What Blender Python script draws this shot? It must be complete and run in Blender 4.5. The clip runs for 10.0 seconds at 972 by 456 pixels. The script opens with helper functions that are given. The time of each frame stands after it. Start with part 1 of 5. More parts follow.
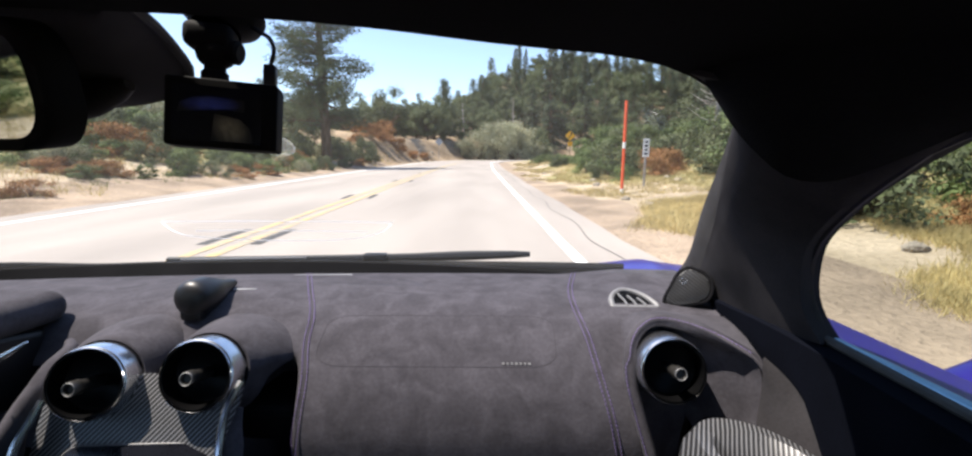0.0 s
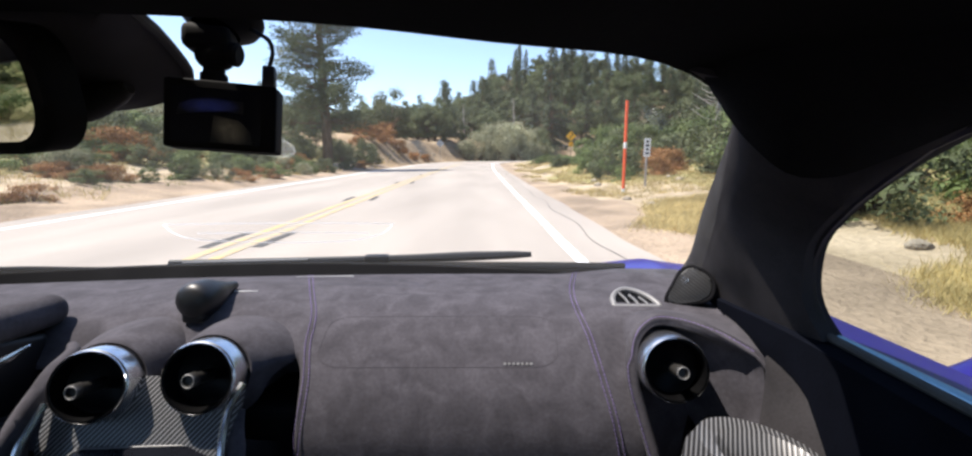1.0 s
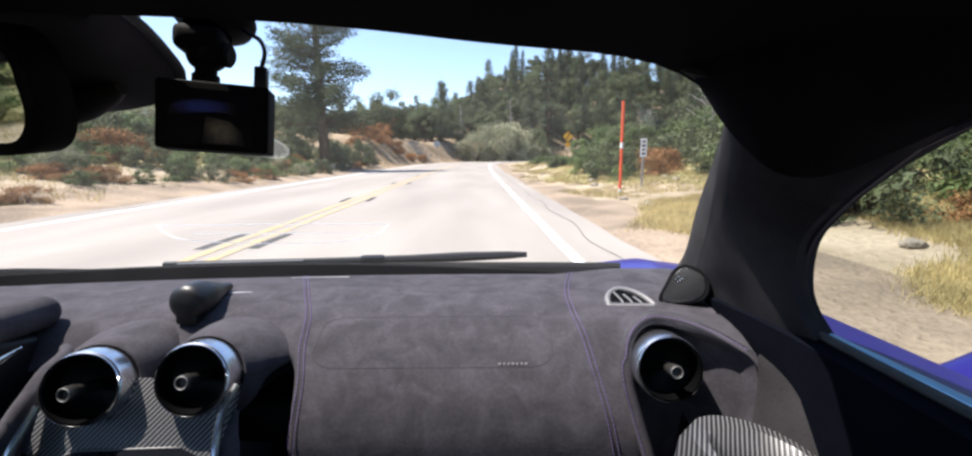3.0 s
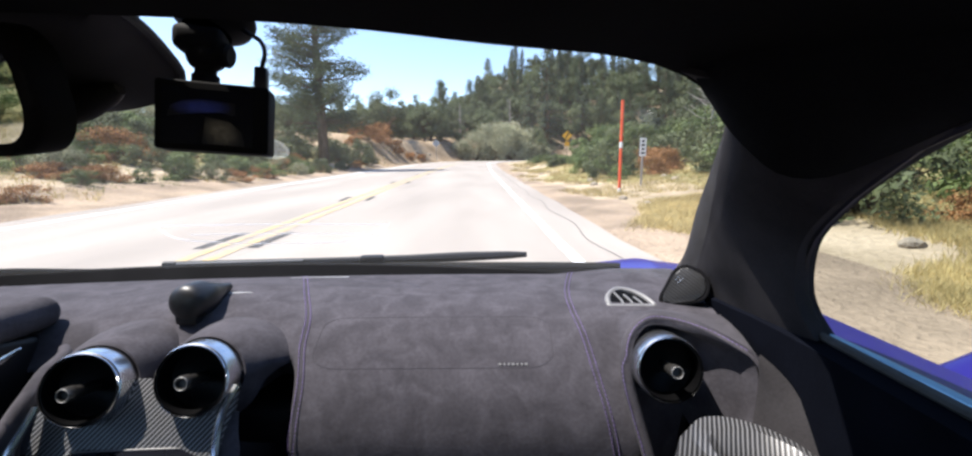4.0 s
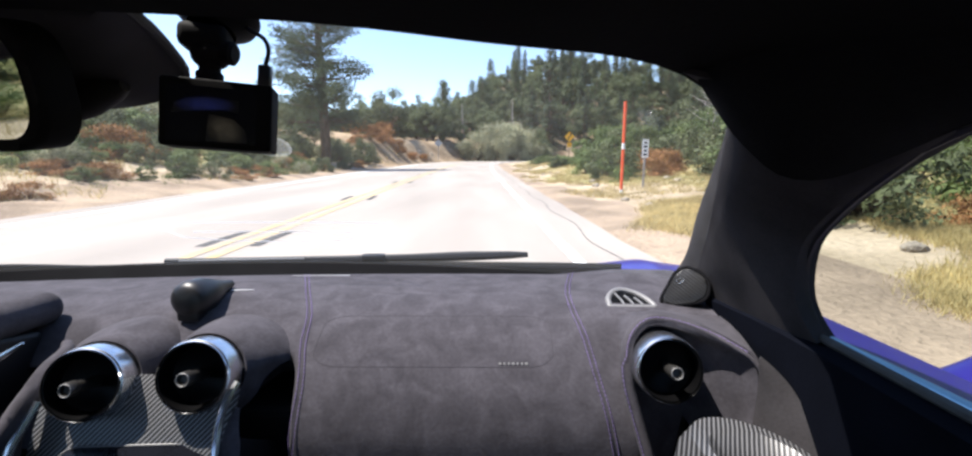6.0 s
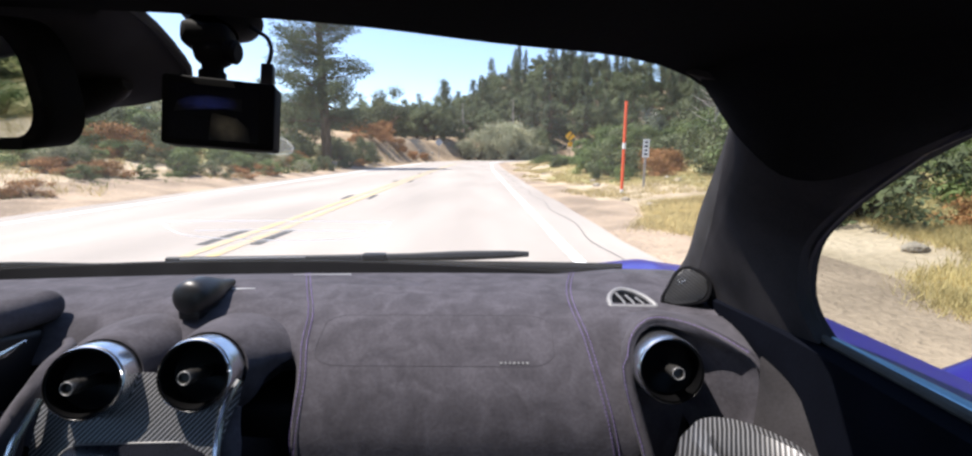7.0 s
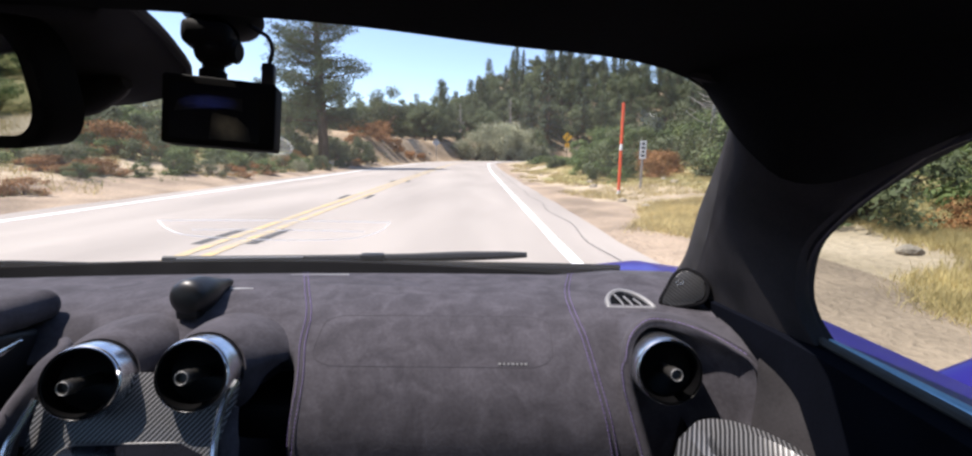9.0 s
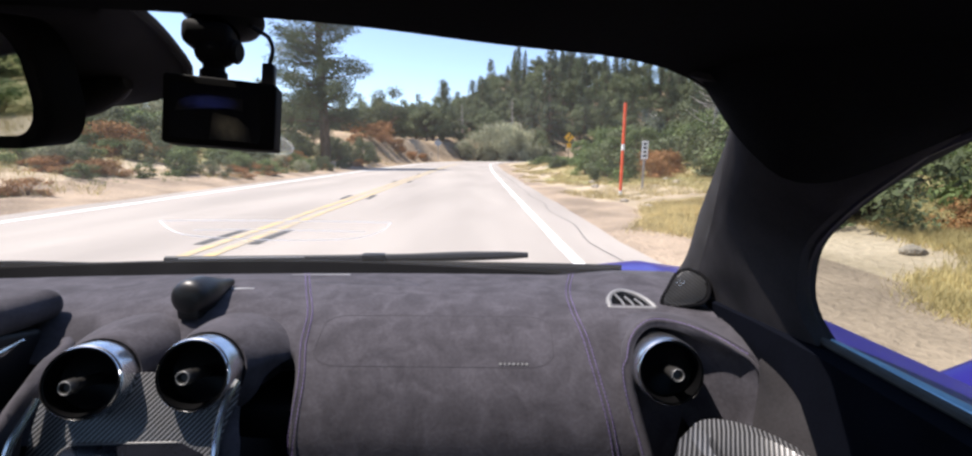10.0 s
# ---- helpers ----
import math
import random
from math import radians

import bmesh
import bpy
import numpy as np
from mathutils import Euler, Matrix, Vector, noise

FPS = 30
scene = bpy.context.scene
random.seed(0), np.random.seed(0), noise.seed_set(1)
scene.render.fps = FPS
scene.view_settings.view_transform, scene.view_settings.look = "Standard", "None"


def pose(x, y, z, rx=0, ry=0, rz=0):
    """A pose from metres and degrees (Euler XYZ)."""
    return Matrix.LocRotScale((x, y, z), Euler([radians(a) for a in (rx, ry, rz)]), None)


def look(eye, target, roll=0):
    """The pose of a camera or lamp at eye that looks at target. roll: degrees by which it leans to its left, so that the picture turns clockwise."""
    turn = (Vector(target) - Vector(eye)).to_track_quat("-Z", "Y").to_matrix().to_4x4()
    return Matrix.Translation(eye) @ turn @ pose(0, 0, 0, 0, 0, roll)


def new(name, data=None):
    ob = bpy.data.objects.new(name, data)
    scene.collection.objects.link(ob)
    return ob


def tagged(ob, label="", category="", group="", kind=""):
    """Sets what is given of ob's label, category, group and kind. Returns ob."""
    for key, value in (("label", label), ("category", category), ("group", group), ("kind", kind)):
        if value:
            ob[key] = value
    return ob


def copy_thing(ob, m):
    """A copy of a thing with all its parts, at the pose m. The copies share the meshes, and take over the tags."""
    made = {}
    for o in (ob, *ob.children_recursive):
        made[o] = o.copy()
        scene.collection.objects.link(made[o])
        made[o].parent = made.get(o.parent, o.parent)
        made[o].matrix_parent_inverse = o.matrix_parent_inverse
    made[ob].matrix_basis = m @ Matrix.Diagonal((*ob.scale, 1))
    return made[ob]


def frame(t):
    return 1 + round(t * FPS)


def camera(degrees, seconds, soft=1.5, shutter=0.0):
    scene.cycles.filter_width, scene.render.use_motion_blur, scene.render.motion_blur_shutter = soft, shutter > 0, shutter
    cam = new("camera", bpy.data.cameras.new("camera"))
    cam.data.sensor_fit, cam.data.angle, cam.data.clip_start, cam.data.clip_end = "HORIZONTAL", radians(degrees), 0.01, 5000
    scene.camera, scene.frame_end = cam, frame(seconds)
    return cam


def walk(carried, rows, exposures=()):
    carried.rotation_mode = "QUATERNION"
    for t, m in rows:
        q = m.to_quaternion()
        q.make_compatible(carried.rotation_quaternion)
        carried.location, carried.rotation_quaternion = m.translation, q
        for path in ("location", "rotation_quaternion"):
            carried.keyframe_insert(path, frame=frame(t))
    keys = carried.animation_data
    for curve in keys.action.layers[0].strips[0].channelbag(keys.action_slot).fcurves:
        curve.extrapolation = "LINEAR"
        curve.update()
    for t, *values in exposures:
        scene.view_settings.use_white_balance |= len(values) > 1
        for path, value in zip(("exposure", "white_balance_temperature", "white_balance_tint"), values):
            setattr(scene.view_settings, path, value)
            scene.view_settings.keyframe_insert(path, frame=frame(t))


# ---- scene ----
cam = camera(95.0, 10.0, soft=2.3)
PATH = [
    (0.0, pose(-0.0044, 0.0008, 0.9713, 80.54, -0.30, 0.20)),
    (0.5, pose(-0.0039, 0.0010, 0.9715, 80.51, -0.05, 0.31)),
    (1.0, pose(-0.0030, 0.0011, 0.9699, 80.68, 0.19, 0.33)),
    (1.5, pose(-0.0020, -0.0000, 0.9700, 80.63, 0.36, 0.21)),
    (2.0, pose(-0.0002, -0.0002, 0.9709, 80.57, 0.33, 0.26)),
    (2.5, pose(0.0008, -0.0001, 0.9692, 80.75, 0.34, 0.03)),
    (4.0, pose(-0.0005, 0.0013, 0.9709, 80.65, 0.30, -0.14)),
    (4.5, pose(-0.0017, 0.0017, 0.9709, 80.58, 0.27, -0.46)),
    (5.0, pose(-0.0006, 0.0004, 0.9704, 80.68, 0.11, -0.27)),
    (5.5, pose(-0.0000, 0.0000, 0.9700, 80.70, -0.00, -0.00)),
    (7.0, pose(-0.0018, -0.0003, 0.9702, 80.60, -0.32, 0.20)),
    (7.5, pose(-0.0031, 0.0003, 0.9710, 80.52, -0.32, 0.14)),
    (8.0, pose(-0.0038, 0.0005, 0.9706, 80.50, -0.49, 0.07)),
    (8.5, pose(-0.0041, 0.0009, 0.9717, 80.47, -0.63, 0.14)),
    (9.0, pose(-0.0050, -0.0003, 0.9708, 80.66, -0.67, -0.15)),
    (9.5, pose(-0.0056, 0.0009, 0.9724, 80.44, -0.68, -0.02)),
    (10.0, pose(-0.0036, -0.0002, 0.9703, 80.70, -0.61, 0.07)),
]
walk(cam, PATH, [(0.0, 1.10, 6640, 12.0), (2.5, 1.08, 6520, 12.0), (5.0, 1.24, 6350, 11.5), (7.0, 1.18, 6450, 13.0), (8.0, 1.05, 6480, 14.0), (9.0, 0.98, 6480, 15.0), (10.0, 1.02, 6500, 14.5)])

# ---- light ----
SUN = Vector((-0.42, 0.03, 0.90)).normalized()
world = bpy.data.worlds.new("sky")
world.use_nodes = True
scene.world = world
wn, wl = world.node_tree.nodes, world.node_tree.links
sky = wn.new("ShaderNodeTexSky")
sky.sky_type, sky.sun_disc = "NISHITA", False
sky.sun_elevation = math.asin(SUN.z)
sky.sun_rotation = math.atan2(SUN.x, SUN.y)
sky.altitude, sky.air_density, sky.dust_density = 1500, 1.0, 1.6
wl.new(sky.outputs[0], wn["Background"].inputs[0])
wn["Background"].inputs[1].default_value = 0.14
sun = new("sun", bpy.data.lights.new("sun", "SUN"))
sun.data.energy, sun.data.angle, sun.data.color = 4.5, radians(0.53), (1.0, 0.94, 0.85)
sun.matrix_world = look(SUN * 50, (0, 0, 0))


# ---- materials ----
def material(name, rgb, rough=0.6, metal=0.0, vary=0.25, scale=8.0, fine=120.0, bump=0.15, dist=0.002, spec=0.5, coat=0.0, tint=None, piece=0.0, sheen=0.0, through_light=0.0, aniso=None, wisp=0.0):
    """A surface with coarse stains and fine grain, both in the colour and in the relief."""
    m = bpy.data.materials.new(name)
    m.use_nodes = True
    n, l = m.node_tree.nodes, m.node_tree.links
    b = n["Principled BSDF"]
    co = n.new("ShaderNodeTexCoord")
    src = co.outputs["Object"]
    if aniso:
        mp = n.new("ShaderNodeMapping")
        mp.inputs["Scale"].default_value = aniso
        l.new(src, mp.inputs[0])
        src = mp.outputs[0]
    big, small = n.new("ShaderNodeTexNoise"), n.new("ShaderNodeTexNoise")
    for node, s, d in ((big, scale, 5.0), (small, fine, 3.0)):
        node.inputs["Scale"].default_value, node.inputs["Detail"].default_value = s, d
        l.new(src, node.inputs["Vector"])
    big.inputs["Distortion"].default_value = wisp
    ramp = n.new("ShaderNodeValToRGB")
    other = tint or tuple(c * (1 - vary) for c in rgb)
    ramp.color_ramp.elements[0].position, ramp.color_ramp.elements[1].position = 0.34, 0.66
    ramp.color_ramp.elements[0].color = (*other, 1)
    ramp.color_ramp.elements[1].color = (*[min(1, c * (1 + vary * 0.5)) for c in rgb], 1)
    l.new(big.outputs[0], ramp.inputs[0])
    hsv = n.new("ShaderNodeHueSaturation")
    mr = n.new("ShaderNodeMapRange")
    mr.inputs[3].default_value, mr.inputs[4].default_value = 1 - vary, 1 + vary
    l.new(small.outputs[0], mr.inputs[0])
    value = mr.outputs[0]
    if piece:
        info, isl = n.new("ShaderNodeObjectInfo"), n.new("ShaderNodeNewGeometry")
        for out, k in ((info.outputs["Random"], piece), (isl.outputs["Random Per Island"], piece)):
            r2, mul = n.new("ShaderNodeMapRange"), n.new("ShaderNodeMath")
            r2.inputs[3].default_value, r2.inputs[4].default_value = 1 - k, 1 + k
            mul.operation = "MULTIPLY"
            l.new(out, r2.inputs[0]), l.new(r2.outputs[0], mul.inputs[0]), l.new(value, mul.inputs[1])
            value = mul.outputs[0]
    l.new(value, hsv.inputs["Value"])
    l.new(ramp.outputs[0], hsv.inputs["Color"])
    l.new(hsv.outputs[0], b.inputs["Base Color"])
    b.inputs["Roughness"].default_value, b.inputs["Metallic"].default_value = rough, metal
    b.inputs["Specular IOR Level"].default_value, b.inputs["Coat Weight"].default_value = spec, coat
    b.inputs["Coat Roughness"].default_value = 0.05
    b.inputs["Sheen Weight"].default_value = sheen
    if bump:
        mix, bp = n.new("ShaderNodeMath"), n.new("ShaderNodeBump")
        mix.operation = "ADD"
        l.new(big.outputs[0], mix.inputs[0]), l.new(small.outputs[0], mix.inputs[1])
        bp.inputs["Strength"].default_value, bp.inputs["Distance"].default_value = bump, dist
        l.new(mix.outputs[0], bp.inputs["Height"]), l.new(bp.outputs[0], b.inputs["Normal"])
    if through_light:
        tr, mx = n.new("ShaderNodeBsdfTranslucent"), n.new("ShaderNodeMixShader")
        mx.inputs[0].default_value = through_light
        l.new(hsv.outputs[0], tr.inputs[0])
        l.new(b.outputs[0], mx.inputs[1]), l.new(tr.outputs[0], mx.inputs[2])
        l.new(mx.outputs[0], n["Material Output"].inputs[0])
    return m


def carbon(name, along=(0.7, 0.0, -0.7), size=0.0044, bright=0.26):
    """Twill-woven carbon fibre under clear lacquer: fine ribs across the given direction."""
    m = bpy.data.materials.new(name)
    m.use_nodes = True
    n, l = m.node_tree.nodes, m.node_tree.links
    b = n["Principled BSDF"]
    co, dot, ns, add, sine, ramp, bp = (n.new("ShaderNode" + k) for k in ("TexCoord", "VectorMath", "TexNoise", "Math", "Math", "ValToRGB", "Bump"))
    dot.operation, add.operation, sine.operation = "DOT_PRODUCT", "MULTIPLY_ADD", "SINE"
    f = 2 * math.pi / size
    dot.inputs[1].default_value = tuple(f * c for c in along)
    ns.inputs["Scale"].default_value, ns.inputs["Detail"].default_value = 60, 3
    add.inputs[1].default_value = 1.2
    l.new(co.outputs["Object"], dot.inputs[0]), l.new(co.outputs["Object"], ns.inputs["Vector"])
    l.new(ns.outputs[0], add.inputs[0]), l.new(dot.outputs["Value"], add.inputs[2]), l.new(add.outputs[0], sine.inputs[0])
    ramp.color_ramp.elements[0].color, ramp.color_ramp.elements[1].color = (0.022, 0.022, 0.023, 1), (bright, bright, bright * 1.03, 1)
    ramp.color_ramp.elements[0].position, ramp.color_ramp.elements[1].position = 0.0, 0.9
    l.new(sine.outputs[0], ramp.inputs[0]), l.new(ramp.outputs[0], b.inputs["Base Color"])
    bp.inputs["Strength"].default_value, bp.inputs["Distance"].default_value = 0.25, 0.0006
    l.new(sine.outputs[0], bp.inputs["Height"]), l.new(bp.outputs[0], b.inputs["Normal"])
    b.inputs["Metallic"].default_value, b.inputs["Roughness"].default_value, b.inputs["Coat Weight"].default_value = 0.2, 0.45, 0.12
    b.inputs["Coat Roughness"].default_value = 0.12
    return m


def glass(name, gloss=0.05, tone=(0.96, 0.98, 0.98), dust=0.0):
    """A thin pane: light passes straight, a little is mirrored."""
    m = bpy.data.materials.new(name)
    m.use_nodes = True
    n, l = m.node_tree.nodes, m.node_tree.links
    tr, gl, mx = n.new("ShaderNodeBsdfTransparent"), n.new("ShaderNodeBsdfGlossy"), n.new("ShaderNodeMixShader")
    tr.inputs[0].default_value, gl.inputs["Roughness"].default_value, mx.inputs[0].default_value = (*tone, 1), 0.03, gloss
    l.new(tr.outputs[0], mx.inputs[1]), l.new(gl.outputs[0], mx.inputs[2])
    out = mx.outputs[0]
    if dust:
        overlay, ns, mr, md = n.new("ShaderNodeBsdfTranslucent"), n.new("ShaderNodeTexNoise"), n.new("ShaderNodeMapRange"), n.new("ShaderNodeMixShader")
        overlay.inputs[0].default_value = (0.8, 0.79, 0.77, 1)
        ns.inputs["Scale"].default_value = 6
        mr.inputs[3].default_value, mr.inputs[4].default_value = 0.3 * dust, 1.7 * dust
        l.new(ns.outputs[0], mr.inputs[0]), l.new(mr.outputs[0], md.inputs[0])
        l.new(out, md.inputs[1]), l.new(overlay.outputs[0], md.inputs[2])
        out = md.outputs[0]
    l.new(out, n["Material Output"].inputs[0])
    return m


def mirror_glass(name):
    m = bpy.data.materials.new(name)
    m.use_nodes = True
    b = m.node_tree.nodes["Principled BSDF"]
    b.inputs["Base Color"].default_value, b.inputs["Metallic"].default_value, b.inputs["Roughness"].default_value = (0.72, 0.74, 0.75, 1), 1.0, 0.02
    return m


SUEDE = material("grey suede", (0.062, 0.0585, 0.068), 0.95, vary=0.28, scale=26, fine=210, bump=0.35, dist=0.001, spec=0.1, sheen=0.03, wisp=0.7)
TRIM = material("dark trim cloth", (0.0105, 0.0105, 0.012), 0.95, vary=0.25, scale=14, fine=350, bump=0.2, dist=0.001, spec=0.06)
PILLAR = material("dark pillar suede", (0.034, 0.032, 0.034), 0.95, vary=0.25, scale=14, fine=350, bump=0.2, dist=0.001, spec=0.06)
LINER = material("black headliner", (0.006, 0.006, 0.0065), 0.95, vary=0.2, scale=12, fine=300, bump=0.2, dist=0.001, spec=0.08)
LEATHER = material("blue-black leather", (0.003, 0.0038, 0.007), 0.9, vary=0.2, scale=20, fine=260, bump=0.3, dist=0.001, spec=0.04)
PLASTIC = material("black plastic", (0.008, 0.008, 0.009), 0.45, vary=0.15, scale=20, fine=500, bump=0.1, dist=0.0005, spec=0.4)
WHITEPLASTIC = material("pale plastic", (0.30, 0.30, 0.31), 0.5, vary=0.08, scale=20, fine=400, bump=0.05, dist=0.0004)
KNOB = material("dark satin knob", (0.05, 0.048, 0.046), 0.4, metal=0.5, vary=0.1, scale=30, fine=400, bump=0.05, dist=0.0004)
SHROUD = material("dark grey plastic", (0.028, 0.026, 0.027), 0.75, vary=0.15, scale=15, fine=500, bump=0.1, dist=0.0005, spec=0.2)
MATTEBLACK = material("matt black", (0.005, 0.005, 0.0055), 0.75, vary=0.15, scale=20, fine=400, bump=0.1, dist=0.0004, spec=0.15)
SILVERPLASTIC = material("silver plastic", (0.17, 0.17, 0.175), 0.5, vary=0.08, scale=20, fine=400, bump=0.05, dist=0.0004)
PODBLACK = material("satin black pod", (0.010, 0.010, 0.011), 0.42, vary=0.12, scale=30, fine=400, bump=0.05, dist=0.0003, spec=0.5)
GLOSSBLACK = material("gloss black", (0.003, 0.003, 0.0033), 0.4, vary=0.1, scale=20, fine=200, bump=0.0, spec=0.12)
SATIN = material("satin aluminium", (0.74, 0.76, 0.80), 0.27, metal=1.0, vary=0.06, scale=30, fine=600, bump=0.03, dist=0.0004)
CHROME = material("bright chrome", (0.75, 0.76, 0.78), 0.12, metal=1.0, vary=0.04, scale=40, fine=300, bump=0.0)
RUBBER = material("black rubber", (0.014, 0.014, 0.014), 0.7, vary=0.2, scale=30, fine=300, bump=0.2, dist=0.0006, spec=0.3)
PAINT = material("purple metallic paint", (0.033, 0.022, 0.25), 0.30, metal=0.25, vary=0.06, scale=4, fine=900, bump=0.0, coat=0.25)
THREAD = material("purple thread", (0.15, 0.11, 0.26), 0.8, vary=0.2, scale=60, fine=500, bump=0.2, dist=0.0004)
PRINT = material("pale print", (0.17, 0.17, 0.175), 0.6, vary=0.1, scale=50, fine=300, bump=0.0)
GROOVE = material("groove", (0.053, 0.050, 0.057), 0.95, vary=0.15, scale=40, fine=300, bump=0.0, spec=0.05)
CARBON = carbon("carbon weave", bright=0.27)
CARBON_WIDE = carbon("ribbed carbon weave", (0.86, -0.42, 0.0), 0.0040, 0.20)
# the blue in this colour stands in for sky mirrored in the sill
SKY_SILL = material("sill finisher with sky reflection tint", (0.26, 0.44, 0.56), 0.35, metal=0.7, vary=0.1, scale=20, fine=300, bump=0.05, dist=0.0004)
GREYRUBBER = material("dusty grey rubber", (0.06, 0.06, 0.056), 0.85, vary=0.2, scale=30, fine=300, bump=0.2, dist=0.0006, spec=0.2)
CARBON_PLATE = carbon("glossy carbon plate", (0.7, 0.3, 0.6), 0.004, 0.035)
WINDSCREEN = glass("windscreen", 0.035, dust=0.014)
SIDEGLASS = glass("side glass", 0.03, (0.66, 0.71, 0.69))
MIRROR = mirror_glass("mirror")
SCREEN = material("dark display", (0.010, 0.011, 0.016), 0.22, vary=0.2, scale=25, fine=200, bump=0.0, spec=0.35)
ALLOY = material("dark alloy", (0.12, 0.12, 0.13), 0.35, metal=0.9, vary=0.1, scale=20, fine=200, bump=0.05, dist=0.001)

ASPHALT = material("sunbleached asphalt", (0.325, 0.290, 0.258), 0.9, vary=0.17, scale=0.5, fine=60, bump=0.35, dist=0.006, spec=0.2, aniso=(1.5, 0.3, 1.0))
WHITELINE = material("white road paint", (0.78, 0.78, 0.76), 0.75, vary=0.12, scale=6, fine=90, bump=0.2, dist=0.003)
YELLOWLINE = material("worn yellow road paint", (0.43, 0.31, 0.13), 0.8, vary=0.22, scale=3.5, fine=70, bump=0.2, dist=0.003, tint=(0.32, 0.275, 0.21))
TAR = material("tar patch", (0.055, 0.052, 0.05), 0.8, vary=0.3, scale=4, fine=60, bump=0.3, dist=0.004)
SAND = material("sandy verge", (0.40, 0.325, 0.235), 0.95, vary=0.30, scale=0.9, fine=14, bump=0.8, dist=0.06, spec=0.1, tint=(0.27, 0.215, 0.145))
DIRT = material("gravelly roadside dirt", (0.33, 0.255, 0.185), 0.95, vary=0.32, scale=0.8, fine=16, bump=0.9, dist=0.05, spec=0.1, tint=(0.20, 0.155, 0.115))
DRYGRASS = material("dry grass ground", (0.30, 0.245, 0.135), 0.95, vary=0.3, scale=0.6, fine=9, bump=0.8, dist=0.06, spec=0.1, tint=(0.22, 0.22, 0.09))
HILLDIRT = material("hillside earth", (0.31, 0.235, 0.155), 0.95, vary=0.35, scale=0.25, fine=4, bump=0.9, dist=0.12, spec=0.1, tint=(0.17, 0.12, 0.075))
ROCK = material("pale cut rock", (0.34, 0.29, 0.23), 0.9, vary=0.3, scale=1.5, fine=18, bump=0.8, dist=0.05, spec=0.2)
BARK = material("pine bark", (0.15, 0.11, 0.08), 0.95, vary=0.4, scale=3, fine=30, bump=0.8, dist=0.03, spec=0.1, aniso=(3, 3, 0.5))
DEADWOOD = material("grey dead wood", (0.36, 0.33, 0.30), 0.9, vary=0.25, scale=3, fine=30, bump=0.5, dist=0.02, spec=0.1, aniso=(3, 3, 0.5))
NEEDLE = material("pine needles", (0.115, 0.135, 0.070), 0.75, vary=0.3, scale=0.6, fine=6, bump=0.0, spec=0.2, piece=0.28, through_light=0.15, tint=(0.075, 0.095, 0.052))
NEEDLE_DARK = material("fir needles", (0.075, 0.095, 0.055), 0.75, vary=0.3, scale=0.6, fine=6, bump=0.0, spec=0.2, piece=0.3, through_light=0.12, tint=(0.05, 0.066, 0.04))
OAKLEAF = material("oak leaves", (0.125, 0.140, 0.066), 0.65, vary=0.3, scale=0.7, fine=6, bump=0.0, spec=0.25, piece=0.32, through_light=0.2, tint=(0.075, 0.092, 0.046))
BRIGHTLEAF = material("bright brush leaves", (0.17, 0.20, 0.075), 0.65, vary=0.3, scale=1.2, fine=8, bump=0.0, spec=0.25, piece=0.3, through_light=0.22, tint=(0.08, 0.12, 0.04))
SAGELEAF = material("sage leaves", (0.34, 0.33, 0.22), 0.8, vary=0.25, scale=1.0, fine=8, bump=0.0, spec=0.15, piece=0.28, through_light=0.2, tint=(0.22, 0.23, 0.14))
RUSTLEAF = material("dry rust-brown leaves", (0.30, 0.15, 0.065), 0.85, vary=0.3, scale=1.0, fine=8, bump=0.0, spec=0.1, piece=0.3, through_light=0.15, tint=(0.20, 0.11, 0.05))
STRAW = material("straw blades", (0.52, 0.42, 0.20), 0.85, vary=0.25, scale=1.0, fine=8, bump=0.0, spec=0.15, piece=0.3, through_light=0.2)
SIGNYELLOW = material("sign yellow", (0.85, 0.42, 0.02), 0.5, vary=0.06, scale=4, fine=60, bump=0.0)
SIGNBLACK = material("sign black", (0.015, 0.015, 0.015), 0.5, vary=0.1, scale=6, fine=60, bump=0.0)
GALVANISED = material("galvanised sheet", (0.45, 0.46, 0.47), 0.5, metal=0.6, vary=0.1, scale=6, fine=60, bump=0.0)
POSTWOOD = material("weathered post", (0.22, 0.17, 0.12), 0.9, vary=0.3, scale=6, fine=50, bump=0.4, dist=0.005)
MARKER = material("orange marker paint", (0.75, 0.10, 0.03), 0.5, vary=0.12, scale=6, fine=60, bump=0.0)



